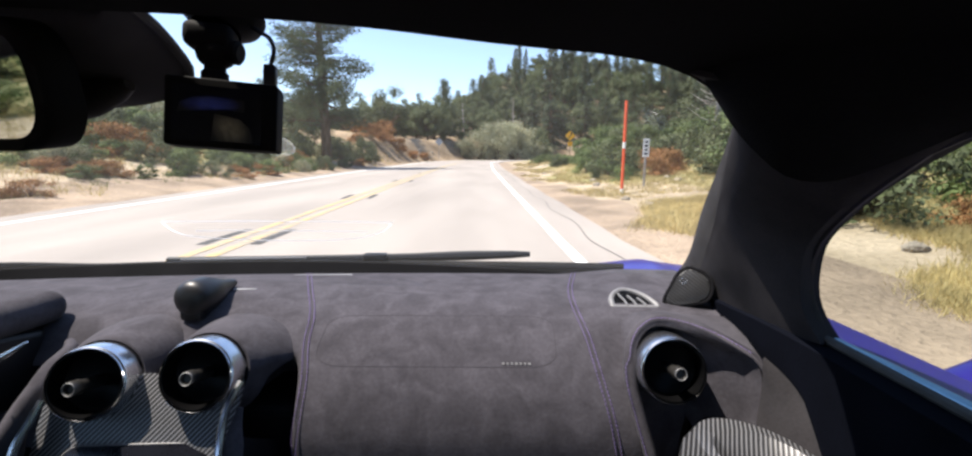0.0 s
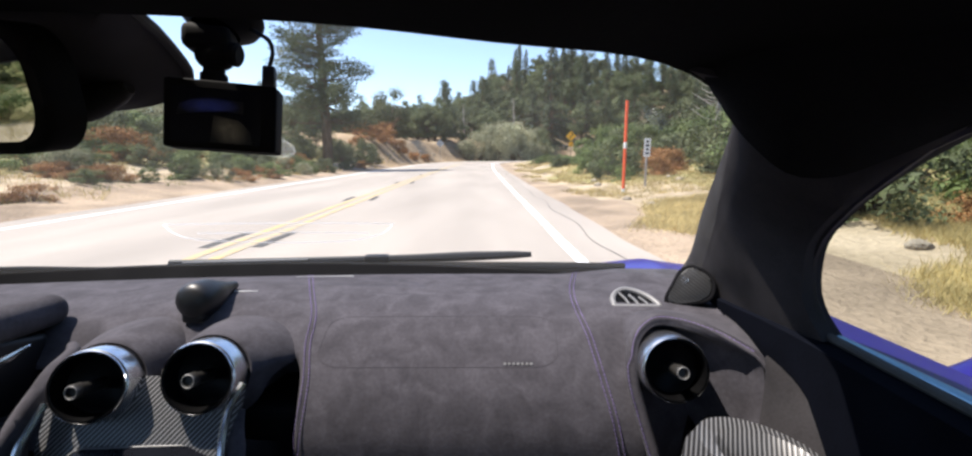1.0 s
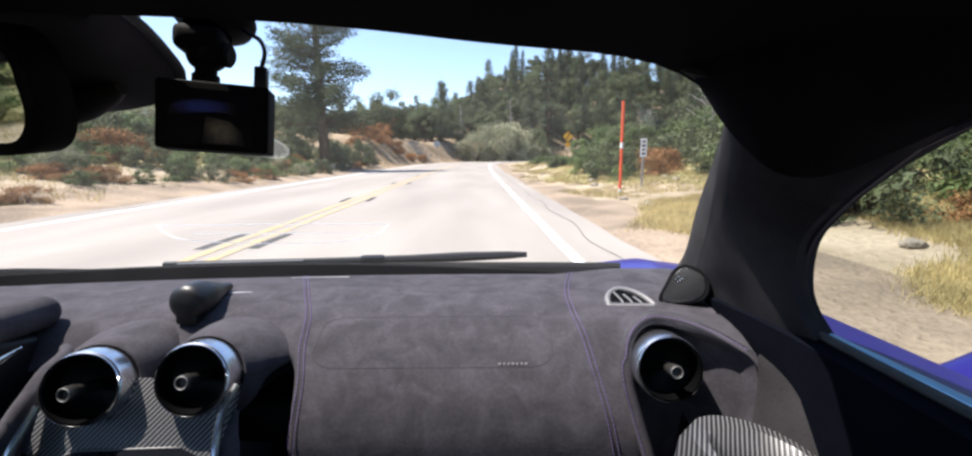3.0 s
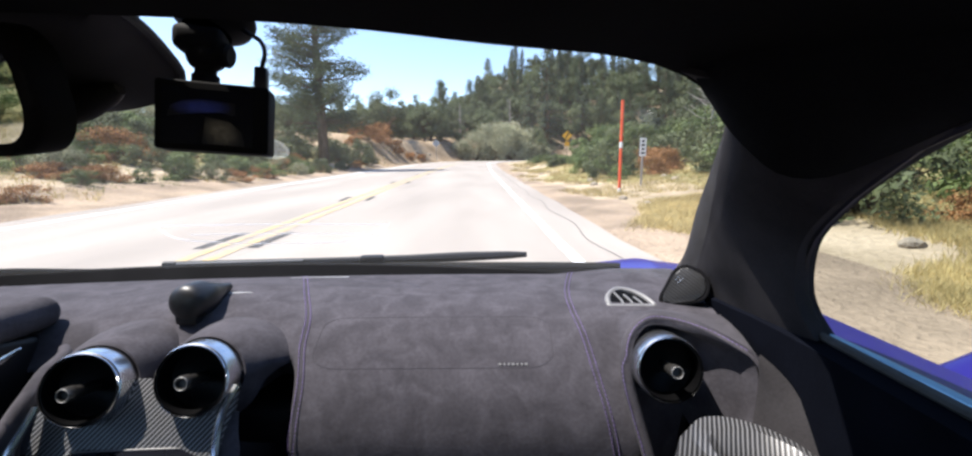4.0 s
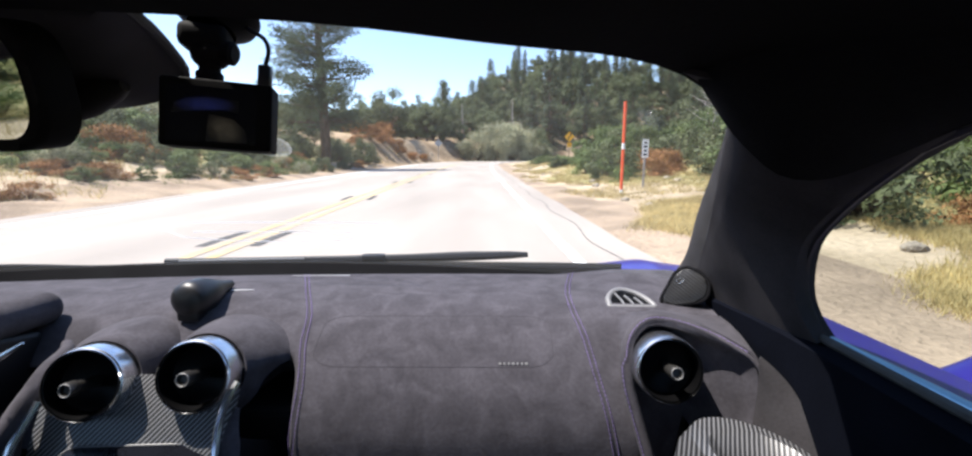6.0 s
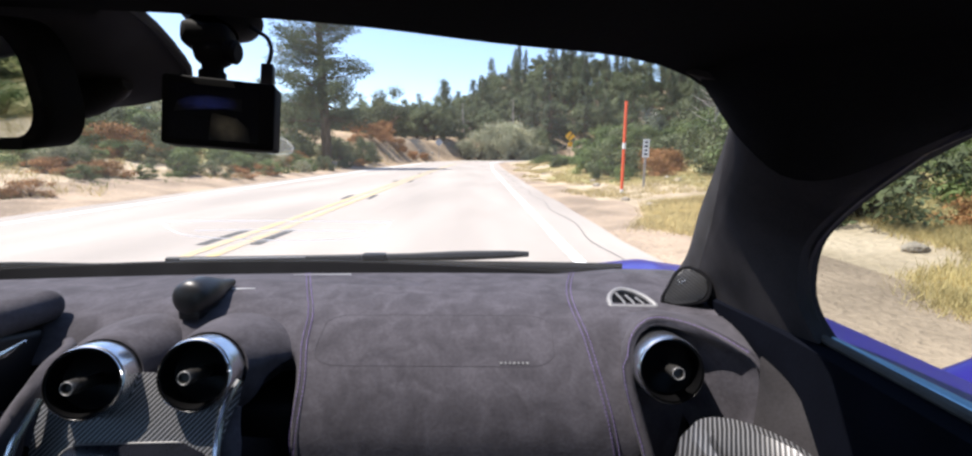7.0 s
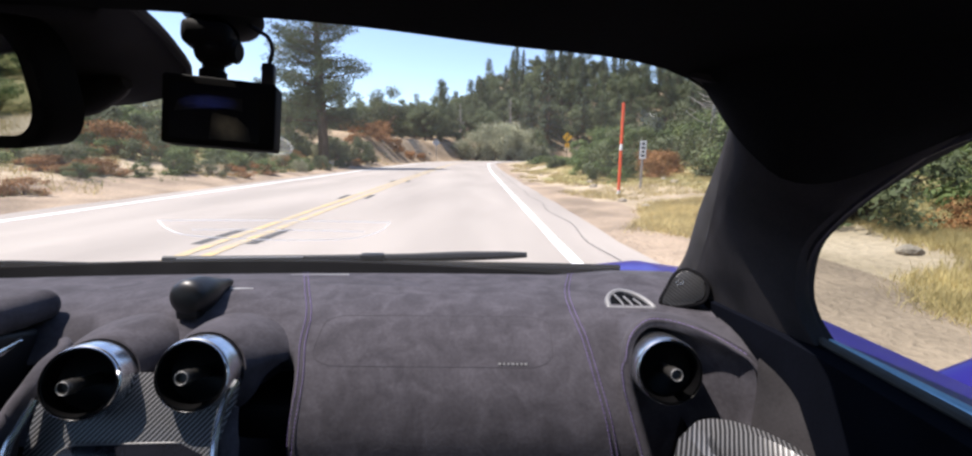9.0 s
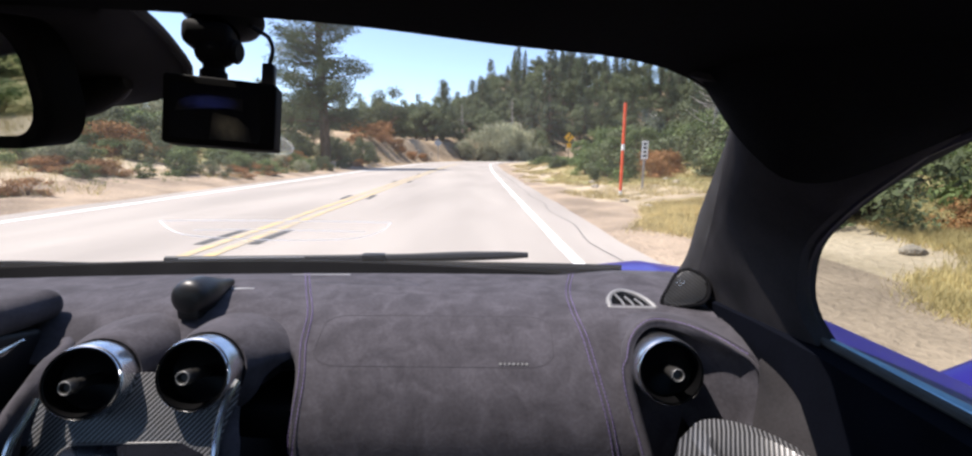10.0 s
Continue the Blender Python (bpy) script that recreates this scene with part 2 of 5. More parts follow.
def lit(name, rgb, strength):
    """A dim glowing patch that imitates a reflection in a dark screen."""
    m = bpy.data.materials.new(name)
    m.use_nodes = True
    b = m.node_tree.nodes["Principled BSDF"]
    b.inputs["Base Color"].default_value, b.inputs["Roughness"].default_value = (0.01, 0.01, 0.012, 1), 0.3
    b.inputs["Emission Color"].default_value = (*rgb, 1)
    n, l = m.node_tree.nodes, m.node_tree.links
    co, far, fade, ns, mul = (n.new("ShaderNode" + k) for k in ("TexCoord", "VectorMath", "MapRange", "TexNoise", "Math"))
    far.operation, mul.operation = "DISTANCE", "MULTIPLY"
    far.inputs[1].default_value = (0.5, 0.5, 0.5)
    fade.inputs[1].default_value, fade.inputs[2].default_value = 0.15, 0.62
    fade.inputs[3].default_value, fade.inputs[4].default_value = 2.6 * strength, 0.0
    ns.inputs["Scale"].default_value, ns.inputs["Detail"].default_value = 6, 4
    l.new(co.outputs["Generated"], far.inputs[0]), l.new(co.outputs["Generated"], ns.inputs["Vector"])
    l.new(far.outputs["Value"], fade.inputs[0]), l.new(fade.outputs[0], mul.inputs[0]), l.new(ns.outputs[0], mul.inputs[1])
    l.new(mul.outputs[0], b.inputs["Emission Strength"])
    return m


GLOW_BLUE = lit("screen reflection blue", (0.04, 0.06, 0.30), 0.034)
GLOW_TAN = lit("screen reflection tan", (0.42, 0.36, 0.25), 0.016)


# ---- mesh helpers ----
def thing(name, at=(0, 0, 0), **tags):
    ob = new(name)
    ob.location = at
    return tagged(ob, **tags)


def part(name, bm, mat, parent=None, label="", smooth=True, **tags):
    """Links a bmesh as one mesh object, under a thing if one is given; its points are in the world's metres."""
    me = bpy.data.meshes.new(name)
    bmesh.ops.recalc_face_normals(bm, faces=bm.faces)
    for f in bm.faces:
        f.smooth = smooth
    bm.to_mesh(me)
    bm.free()
    for x in mat if isinstance(mat, (list, tuple)) else [mat]:
        me.materials.append(x)
    if smooth:
        me.set_sharp_from_angle(angle=radians(38))
    ob = new(name, me)
    if parent is not None:
        root, at = parent, Vector((0, 0, 0))
        while root is not None:
            at += root.location
            root = root.parent
        me.transform(Matrix.Translation(-at))
        ob.parent = parent
    return tagged(ob, label=label, **tags)


def surface(bm, rows, close=False):
    """A grid of faces through rows of points."""
    vs = [[bm.verts.new(p) for p in r] for r in rows]
    for a, b in zip(vs, vs[1:]):
        n = len(a)
        for i in range(n if close else n - 1):
            j = (i + 1) % n
            bm.faces.new((a[i], a[j], b[j], b[i]))
    return vs


def thick(bm, by):
    """Gives an open sheet its thickness, to the side its normals point away from."""
    bmesh.ops.recalc_face_normals(bm, faces=bm.faces)
    bmesh.ops.solidify(bm, geom=bm.faces[:], thickness=by)
    return bm


def tube(bm, pts, radii, n=10, cap=True, squash=1.0):
    """A round bar along points."""
    pts = [Vector(p) for p in pts]
    if not hasattr(radii, "__len__"):
        radii = [radii] * len(pts)
    rows, side = [], None
    for i, p in enumerate(pts):
        d = (pts[min(i + 1, len(pts) - 1)] - pts[max(i - 1, 0)]).normalized()
        if side is None:
            side = d.cross(Vector((0, 0, 1)) if abs(d.z) < 0.9 else Vector((1, 0, 0))).normalized()
        side = (side - d * side.dot(d)).normalized()
        up = d.cross(side)
        rows.append([p + side * math.cos(2 * math.pi * k / n) * radii[i] + up * math.sin(2 * math.pi * k / n) * radii[i] * squash for k in range(n)])
    vs = surface(bm, rows, close=True)
    if cap:
        bm.faces.new(vs[0][::-1]), bm.faces.new(vs[-1])
    return bm


def lathe(bm, centre, axis, profile, n=36):
    """A turned body: profile of (along the axis, radius)."""
    axis = Vector(axis).normalized()
    side = axis.cross(Vector((0, 0, 1)) if abs(axis.z) < 0.9 else Vector((1, 0, 0))).normalized()
    up = axis.cross(side)
    centre = Vector(centre)
    rows = [[centre + axis * h + (side * math.cos(2 * math.pi * k / n) + up * math.sin(2 * math.pi * k / n)) * max(r, 1e-5) for k in range(n)] for h, r in profile]
    surface(bm, rows, close=True)
    bmesh.ops.remove_doubles(bm, verts=bm.verts, dist=2e-5)
    return bm


def box(bm, m, size, bevel=0.0, seg=2):
    """A box of that size with rounded edges, at the pose m."""
    made = bmesh.ops.create_cube(bm, size=1.0, matrix=m @ Matrix.Diagonal((*size, 1)))
    if bevel:
        edges = list({e for v in made["verts"] for e in v.link_edges})
        bmesh.ops.bevel(bm, geom=edges, offset=bevel, segments=seg, affect="EDGES", profile=0.5)
    return bm


def slab(bm, outline, z0, z1, m=Matrix.Identity(4), bevel=0.0):
    """A flat plate of any outline, in the plane x y of the pose m."""
    low = [bm.verts.new(m @ Vector((x, y, z0))) for x, y in outline]
    top = [bm.verts.new(m @ Vector((x, y, z1))) for x, y in outline]
    f1, f2 = bm.faces.new(low[::-1]), bm.faces.new(top)
    n = len(low)
    for i in range(n):
        bm.faces.new((low[i], low[(i + 1) % n], top[(i + 1) % n], top[i]))
    if bevel:
        bmesh.ops.bevel(bm, geom=list(f2.edges), offset=bevel, segments=3, affect="EDGES", profile=0.5)
    return bm


def round_rect(w, h, r, n=6):
    out = []
    for cx, cy, a in ((w / 2 - r, h / 2 - r, 0), (-w / 2 + r, h / 2 - r, 90), (-w / 2 + r, -h / 2 + r, 180), (w / 2 - r, -h / 2 + r, 270)):
        for k in range(n + 1):
            t = radians(a + 90 * k / n)
            out.append((cx + r * math.cos(t), cy + r * math.sin(t)))
    return out


def spline(points, n):
    """n points evenly along a smooth curve through the given ones."""
    p = [np.array(q, float) for q in points]
    p = [2 * p[0] - p[1]] + p + [2 * p[-1] - p[-2]]
    out = []
    for i in range(1, len(p) - 2):
        for t in np.linspace(0, 1, 24, endpoint=False):
            a, b, c, d = p[i - 1:i + 3]
            out.append(0.5 * (2 * b + (c - a) * t + (2 * a - 5 * b + 4 * c - d) * t * t + (3 * b - a - 3 * c + d) * t ** 3))
    out.append(p[-2])
    out = np.array(out)
    s = np.concatenate([[0], np.cumsum(np.linalg.norm(np.diff(out, axis=0), axis=1))])
    return [Vector([np.interp(q, s, out[:, k]) for k in range(out.shape[1])]) for q in np.linspace(0, s[-1], n)]


def ease(x, a, b):
    t = np.clip((x - a) / (b - a), 0, 1)
    return t * t * (3 - 2 * t)


# ---- ground and road ----
BEND_Y, BEND_R = 45.0, 64.0
EDGE_X = 0.35                       # the right edge line where the bend begins
BEND_C = (EDGE_X + BEND_R, BEND_Y)


def edge_x(y):
    """The right edge line of the straight stretch."""
    return EDGE_X + 0.60 * np.clip((30.0 - y) / 30.0, 0, 2.5) ** 1.3


def offset(x, y):
    """Metres to the right of the right edge line."""
    return np.where(y < BEND_Y, x - edge_x(np.minimum(y, BEND_Y)), BEND_R - np.hypot(x - BEND_C[0], y - BEND_C[1]))


def lumps(x, y, size, seed=0.0):
    return np.vectorize(lambda a, b: noise.noise(Vector((a / size, b / size, seed))))(x, y)


def height(x, y):
    """The lie of the land."""
    x, y = np.asarray(x, float), np.asarray(y, float)
    d = offset(x, y)
    rough, mid = lumps(x, y, 2.2), lumps(x, y, 9.0, 5.0)
    # right: dirt verge, low berm, brush ground
    right = 0.22 * ease(d, 2.2, 4.6) + 0.35 * ease(d, 5, 10) + 0.09 * np.clip(d - 8, 0, 60) + (0.13 * rough + 0.25 * mid) * ease(d, 2.0, 5)
    # left: verge and brushy slope first, cut bank and hill round the bend
    dd = -d - 8.1
    ahead = ease(y, 33, 45) * ease(x, -42, -22)
    valley = 0.16 * ease(dd, 0, 1.4) + 0.15 * np.clip(dd - 1.5, 0, 60) + (0.14 * rough + 0.35 * mid) * ease(dd, 0.3, 2.5)
    tall = 0.10 + 0.90 * ease(x, -22, 14)
    hill = 2.9 * ease(dd, 0.2, 4.2) + (0.49 * np.clip(dd - 5, 0, 52) + 1.6 * mid * ease(dd, 4, 15)) * tall + 0.4 * rough * ease(dd, 0.3, 3)
    left = valley * (1 - ahead) + hill * ahead
    near_road = np.where((d > -8.2) & (d < 0.85), -0.06, 0.0)
    z = np.where(d > 0, right, np.where(dd > 0, left, 0.0)) + near_road
    far = ease(np.hypot(x, y), 250, 700)
    return z * (1 - far)


def build_ground():
    xs = np.concatenate([[-2500, -1200, -600, -350, -220, -150, -110, -85], np.arange(-70, -12, 1.6), np.arange(-12, 16, 0.45), np.arange(16, 100, 1.8), [115, 140, 180, 240, 350, 600, 1200, 2500]])
    ys = np.concatenate([[-2500, -1200, -600, -300, -150, -90], np.arange(-60, -6, 2.5), np.arange(-6, 50, 0.6), np.arange(50, 150, 1.6), [160, 180, 210, 260, 350, 600, 1200, 2500]])
    gx, gy = np.meshgrid(xs, ys)
    gz = height(gx, gy)
    nx, ny = len(xs), len(ys)
    verts = np.stack([gx, gy, gz], -1).reshape(-1, 3)
    i = np.arange(nx * ny).reshape(ny, nx)
    faces = np.stack([i[:-1, :-1], i[:-1, 1:], i[1:, 1:], i[1:, :-1]], -1).reshape(-1, 4)
    me = bpy.data.meshes.new("ground")
    me.from_pydata(verts.tolist(), [], faces.tolist())
    for m in (DIRT, DRYGRASS, HILLDIRT, SAND):
        me.materials.append(m)
    c = verts[faces].mean(1)
    d, w = offset(c[:, 0], c[:, 1]), lumps(c[:, 0], c[:, 1], 6.0, 9.0)
    kind = np.where(d > 0, np.where(d + 1.2 * w < 1.7, 0, np.where(d + 3.0 * w < 3.8, 3, 1)), np.where(c[:, 1] > 37, 2, np.where(-d < 9.6 + 0.8 * w, 0, np.where(-d < 12 + 3 * w, 3, 1))))
    me.polygons.foreach_set("material_index", kind.astype(np.int32))
    me.polygons.foreach_set("use_smooth", np.ones(len(faces), bool))
    tagged(new("ground", me), "dry sandy hillside ground with brush and cut banks", "ground", kind="structure")


def along(s):
    """A place on the right edge line, s metres along it from abreast of the car, and the way to its right."""
    if s < BEND_Y:
        x, slope = float(edge_x(s)), float(edge_x(s + 0.5) - edge_x(s - 0.5))
        r = Vector((1, -slope, 0)).normalized()
        return Vector((x, s, 0)), r
    a = (s - BEND_Y) / BEND_R
    r = Vector((math.cos(a), -math.sin(a), 0))
    return Vector((BEND_C[0], BEND_C[1], 0)) - r * BEND_R, r


def ribbon(name, s0, s1, off0, off1, z, mat, step=1.0, parent=None, wobble=0.0, label="", thickness=0.0, **tags):
    bm = bmesh.new()
    n = max(2, int((s1 - s0) / step) + 1)
    rows = []
    for k in range(n):
        s = s0 + (s1 - s0) * k / (n - 1)
        p, r = along(s)
        w0, w1 = (wobble * noise.noise(Vector((s * 0.7, q, 2.0))) for q in (1.0, 7.0))
        if abs(off1 - off0) < 0.02:
            w1 = w0
        rows.append([p + r * (off0 + w0) + Vector((0, 0, z)), p + r * (off1 + w1) + Vector((0, 0, z))])
    surface(bm, rows)
    if thickness:
        ext = bmesh.ops.extrude_face_region(bm, geom=bm.faces[:])
        bmesh.ops.translate(bm, vec=(0, 0, -thickness), verts=[v for v in ext["geom"] if isinstance(v, bmesh.types.BMVert)])
    return part(name, bm, mat, parent, label, smooth=False, **tags)


build_ground()
road = ribbon("road", -60, 150, -8.05, 0.75, 0.0, ASPHALT, parent=None, wobble=0.10, thickness=0.12,
              label="sun-bleached two-lane mountain asphalt road bending right", category="road", kind="structure")
for i in range(2):
    o = -3.46 - 0.24 * i
    ribbon("centre_line", -60, 150, o - 0.055, o + 0.055, 0.005, YELLOWLINE, wobble=0.012, label="worn yellow centre line painted on asphalt", category="road marking", kind="structure")
ribbon("edge_line", -60, 150, -0.055, 0.055, 0.005, WHITELINE, wobble=0.012, label="white edge line painted on asphalt", category="road marking", kind="structure")
ribbon("edge_line", -60, 150, -7.42, -7.29, 0.005, WHITELINE, wobble=0.012, label="white edge line painted on asphalt", category="road marking", kind="structure")
rng = random.Random(4)
for s in (4.7, 9.6, 15.5, 22, 30, 41):
    for o in (-3.30, -3.86):
        ribbon("tar_mark", s + 0.2 * rng.random(), s + 1.0, o - 0.05, o + 0.05, 0.004, TAR, step=0.2, wobble=0.05, label="short dark tar scuff beside the centre line", category="tar mark", kind="structure")
for o, w, s0, s1 in ((0.42, 0.006, -20, 45), (-7.75, 0.006, -4, 40)):
    ribbon("tar_joint", s0, s1, o - w, o + w, 0.004, TAR, step=0.35, wobble=0.10, label="thin dark sealed crack along the asphalt", category="road joint", kind="structure")


# ---- trees and brush ----
def leaf_cloud(name, mat, centres, sizes, seed, slim=0.55, flat=0.0, out=None):
    """Many small leaves or needle tufts, one bent blade each."""
    r = np.random.RandomState(seed)
    n = len(centres)
    a = r.normal(size=(n, 3))
    a[:, 2] *= 1 - flat
    a /= np.linalg.norm(a, axis=1)[:, None]
    if out is not None:
        facing = out / (np.linalg.norm(out, axis=1)[:, None] + 1e-6) + r.normal(size=(n, 3)) * 0.45
        a = np.cross(facing, r.normal(size=(n, 3)))
        a /= np.linalg.norm(a, axis=1)[:, None]
        b = np.cross(facing, a)
    else:
        b = np.cross(a, r.normal(size=(n, 3)))
    b /= np.linalg.norm(b, axis=1)[:, None]
    s = np.asarray(sizes)[:, None]
    a, b = a * s, b * s * slim
    verts = np.stack([centres - a, centres + b * 0.5, centres + a, centres - b * 0.5], 1).reshape(-1, 3)
    faces = np.arange(4 * n).reshape(-1, 4)
    me = bpy.data.meshes.new(name)
    me.from_pydata(verts.tolist(), [], faces.tolist())
    me.materials.append(mat)
    return me


def wood(name, mat, bars):
    bm = bmesh.new()
    for pts, radii, n in bars:
        tube(bm, pts, radii, n)
    me = bpy.data.meshes.new(name)
    bm.to_mesh(me)
    bm.free()
    for p in me.polygons:
        p.use_smooth = True
    me.materials.append(mat)
    return me


def plant(name, label, category, group, pieces, scale=None):
    ob = tagged(new(name), label, category, group)
    for piece, me in pieces:
        new(piece, me).parent = ob
    ob.location = (0, 0, -500)
    return ob


def conifer(seed, h=12.0, spread=0.20, start=0.10, open_=0.0, needle=NEEDLE_DARK, leaves=5200, size=0.17):
    """A fir or pine: a tapered trunk, drooping limbs in whorls, tufts of needles along them."""
    r = np.random.RandomState(seed)
    bars = [([(0, 0, -0.6), (0.02 * h * r.normal() * 0.2, 0, 0.3 * h), (0.01 * h * r.normal(), 0.01 * h * r.normal(), 0.7 * h), (0, 0, h)], [0.022 * h, 0.017 * h, 0.009 * h, 0.01], 9)]
    tips, weight = [], []
    z = start * h
    while z < 0.985 * h:
        k = z / h
        reach = spread * h * (1 - k) ** (0.75 if not open_ else 0.6) + 0.015 * h
        if open_:
            reach *= 0.5 + 0.5 * min(1, (k - start) / 0.2 + 0.45)
        for j in range(r.randint(4, 7)):
            if r.rand() < open_ * 0.35:
                continue
            a, length = r.rand() * 6.283, reach * r.uniform(0.55, 1.15)
            lift = (0.35 * k - 0.18) + r.normal() * 0.09 + open_ * 0.12
            base = Vector((0, 0, z + r.normal() * 0.01 * h))
            pts = [base + Vector((math.cos(a) * length * q, math.sin(a) * length * q, length * (lift * q + 0.16 * q * q * (1 if open_ else -0.6)))) for q in (0, 0.5, 1.0)]
            bars.append((pts, [0.006 * h * (1 - k) + 0.012, 0.004 * h * (1 - k) + 0.008, 0.006], 4))
            tips.append(pts)
            weight.append(length)
        z += h * (0.018 + 0.030 * open_) * r.uniform(0.7, 1.4) * (1.35 - 0.5 * k)
    w = np.array(weight) / sum(weight)
    pick = r.choice(len(tips), leaves, p=w)
    q = r.beta(2.0, 1.1, leaves)
    p = np.array([[list(v) for v in t] for t in tips])[pick]
    c = np.where((q < 0.5)[:, None], p[:, 0] + (p[:, 1] - p[:, 0]) * (2 * q)[:, None], p[:, 1] + (p[:, 2] - p[:, 1]) * (2 * q - 1)[:, None])
    if open_:
        tuft = r.normal(size=(len(tips), 5, 3)) * 0.018 * h
        c = c + tuft[pick, r.randint(0, 5, leaves)]
    c = c + r.normal(size=c.shape) * np.array([0.012, 0.012, 0.010]) * h * (0.75 if open_ else 1.0)
    return wood("trunk", BARK, bars), leaf_cloud("crown", needle, c, 1.25 * size * r.uniform(0.6, 1.3, leaves), seed, 0.34, 0.2, out=(c * np.array([1, 1, 0]) / (np.linalg.norm(c[:, :2], axis=1)[:, None] + 0.1) + np.array([0, 0, 0.9])) if not open_ else None)


def broadleaf(seed, h=7.0, wide=3.2, stem=0.25, leaf=OAKLEAF, leaves=6500, size=0.16, clumps=26, bark=BARK, upright=0.0):
    """A round tree or bush: forking stems and many clumps of leaves with gaps between them."""
    r = np.random.RandomState(seed)
    centres, radii, bars = [], [], []
    top = Vector((0, 0, stem * h))
    bars.append(([(0, 0, -0.5), (0.05 * wide * r.normal(), 0.05 * wide * r.normal(), stem * h * 0.6), top], [0.035 * h, 0.028 * h, 0.02 * h], 8))
    for _ in range(clumps):
        a, u = r.rand() * 6.283, r.rand() ** 0.55
        k = r.uniform(0.0, 1.0)
        ring = wide * u * math.sqrt(max(0.05, 1 - (abs(k - 0.42) / 0.62) ** 2.2))
        p = Vector((math.cos(a) * ring, math.sin(a) * ring, h * (stem * 0.7 + (0.97 - stem * 0.7) * k)))
        centres.append(p)
        radii.append(wide * r.uniform(0.20, 0.40))
        bars.append(([top * 0.8, top.lerp(p, 0.5) + Vector((0, 0, 0.04 * h)), p], [0.014 * h, 0.008 * h, 0.003 * h], 4))
    w = np.array(radii) ** 2
    pick = r.choice(clumps, leaves, p=w / w.sum())
    v = r.normal(size=(leaves, 3))
    v /= np.linalg.norm(v, axis=1)[:, None]
    v *= (r.rand(leaves) ** 0.4)[:, None] * np.array(radii)[pick][:, None] * r.uniform(0.8, 1.25, leaves)[:, None]
    v[:, 2] *= 0.75 + upright
    c = np.array([list(q) for q in centres])[pick] + v
    c[:, 2] = np.maximum(c[:, 2], 0.03 * h)
    return wood("trunk", bark, bars), leaf_cloud("crown", leaf, c, size * r.uniform(0.55, 1.35, leaves), seed, 0.8, out=v + np.array([0, 0, 0.12 * wide]))


def snag(seed, h=9.0):
    r = np.random.RandomState(seed)
    bars = [([(0, 0, -0.5), (0.1, 0, 0.5 * h), (0.25, 0.1, h)], [0.16, 0.10, 0.02], 8)]
    for _ in range(34):
        z, a = h * r.uniform(0.25, 0.95), r.rand() * 6.283
        l = (1.1 - z / h) * h * 0.28 * r.uniform(0.5, 1.2)
        bars.append(([(0.2 * z / h, 0, z), (math.cos(a) * l * 0.6, math.sin(a) * l * 0.6, z + 0.15 * l), (math.cos(a) * l, math.sin(a) * l, z + 0.4 * l)], [0.03, 0.018, 0.005], 4))
    return wood("trunk", DEADWOOD, bars)


def grown(name, label, category, group, made):
    return plant(name, label, category, group, list(zip(("trunk", "crown"), made)))


FIRS = [grown("fir_tree", "dark green fir with drooping limbs on the hillside", "tree", "hillside trees", conifer(s, 12.0, sp, 0.06)) for s, sp in ((11, 0.20), (12, 0.24), (13, 0.17))]
PINES = [grown("pine_tree", "open-crowned green pine on the hillside", "tree", "hillside trees", conifer(s, 12.0, 0.23, 0.16, 0.6, NEEDLE, 5200, 0.17)) for s in (21, 22)]
OAKS = [grown("oak_tree", "rounded olive-green oak on the hillside", "tree", "hillside trees", broadleaf(s, 7.0, w, 0.2)) for s, w in ((31, 3.3), (32, 2.8), (33, 3.9))]
BRUSH = [grown("green_bush", "leafy bright green roadside bush on dry ground", "bush", "roadside bushes", broadleaf(s, 1.6, w, 0.05, BRIGHTLEAF, 4200, 0.055, 22)) for s, w in ((41, 1.15), (42, 0.9), (43, 1.4))]
DARKBRUSH = [grown("dark_bush", "dense dark green bush on the verge", "bush", "roadside bushes", broadleaf(s, 1.8, 1.3, 0.05, OAKLEAF, 4200, 0.065, 22)) for s in (51, 52)]
SAGE = [grown("sage_bush", "large pale grey-green sage bush on the cut bank", "bush", "bank bushes", broadleaf(s, 3.0, 2.2, 0.05, SAGELEAF, 8000, 0.075, 34, upright=0.3)) for s in (61, 62)]
RUST = [grown("dry_bush", "dead rust-brown bush on the cut bank", "bush", "bank bushes", broadleaf(s, 1.5, 1.5, 0.05, RUSTLEAF, 3500, 0.07, 18)) for s in (71, 72)]
SNAG = plant("dead_tree", "bare grey dead tree on the hillside", "tree", "hillside trees", [("trunk", snag(81))])
KINDS = FIRS + PINES + OAKS + BRUSH + DARKBRUSH + SAGE + RUST + [SNAG]
turn = random.Random(7)


def put(kind, x, y, size=1.0, tall=1.0, sink=0.05):
    """Sets a plant of that kind on the ground."""
    z = float(height(x, y)) - sink
    m = Matrix.Translation((x, y, z)) @ Matrix.Rotation(turn.random() * 6.283, 4, "Z")
    ob = copy_thing(kind, m)
    ob.scale = (size, size, size * tall)
    return ob


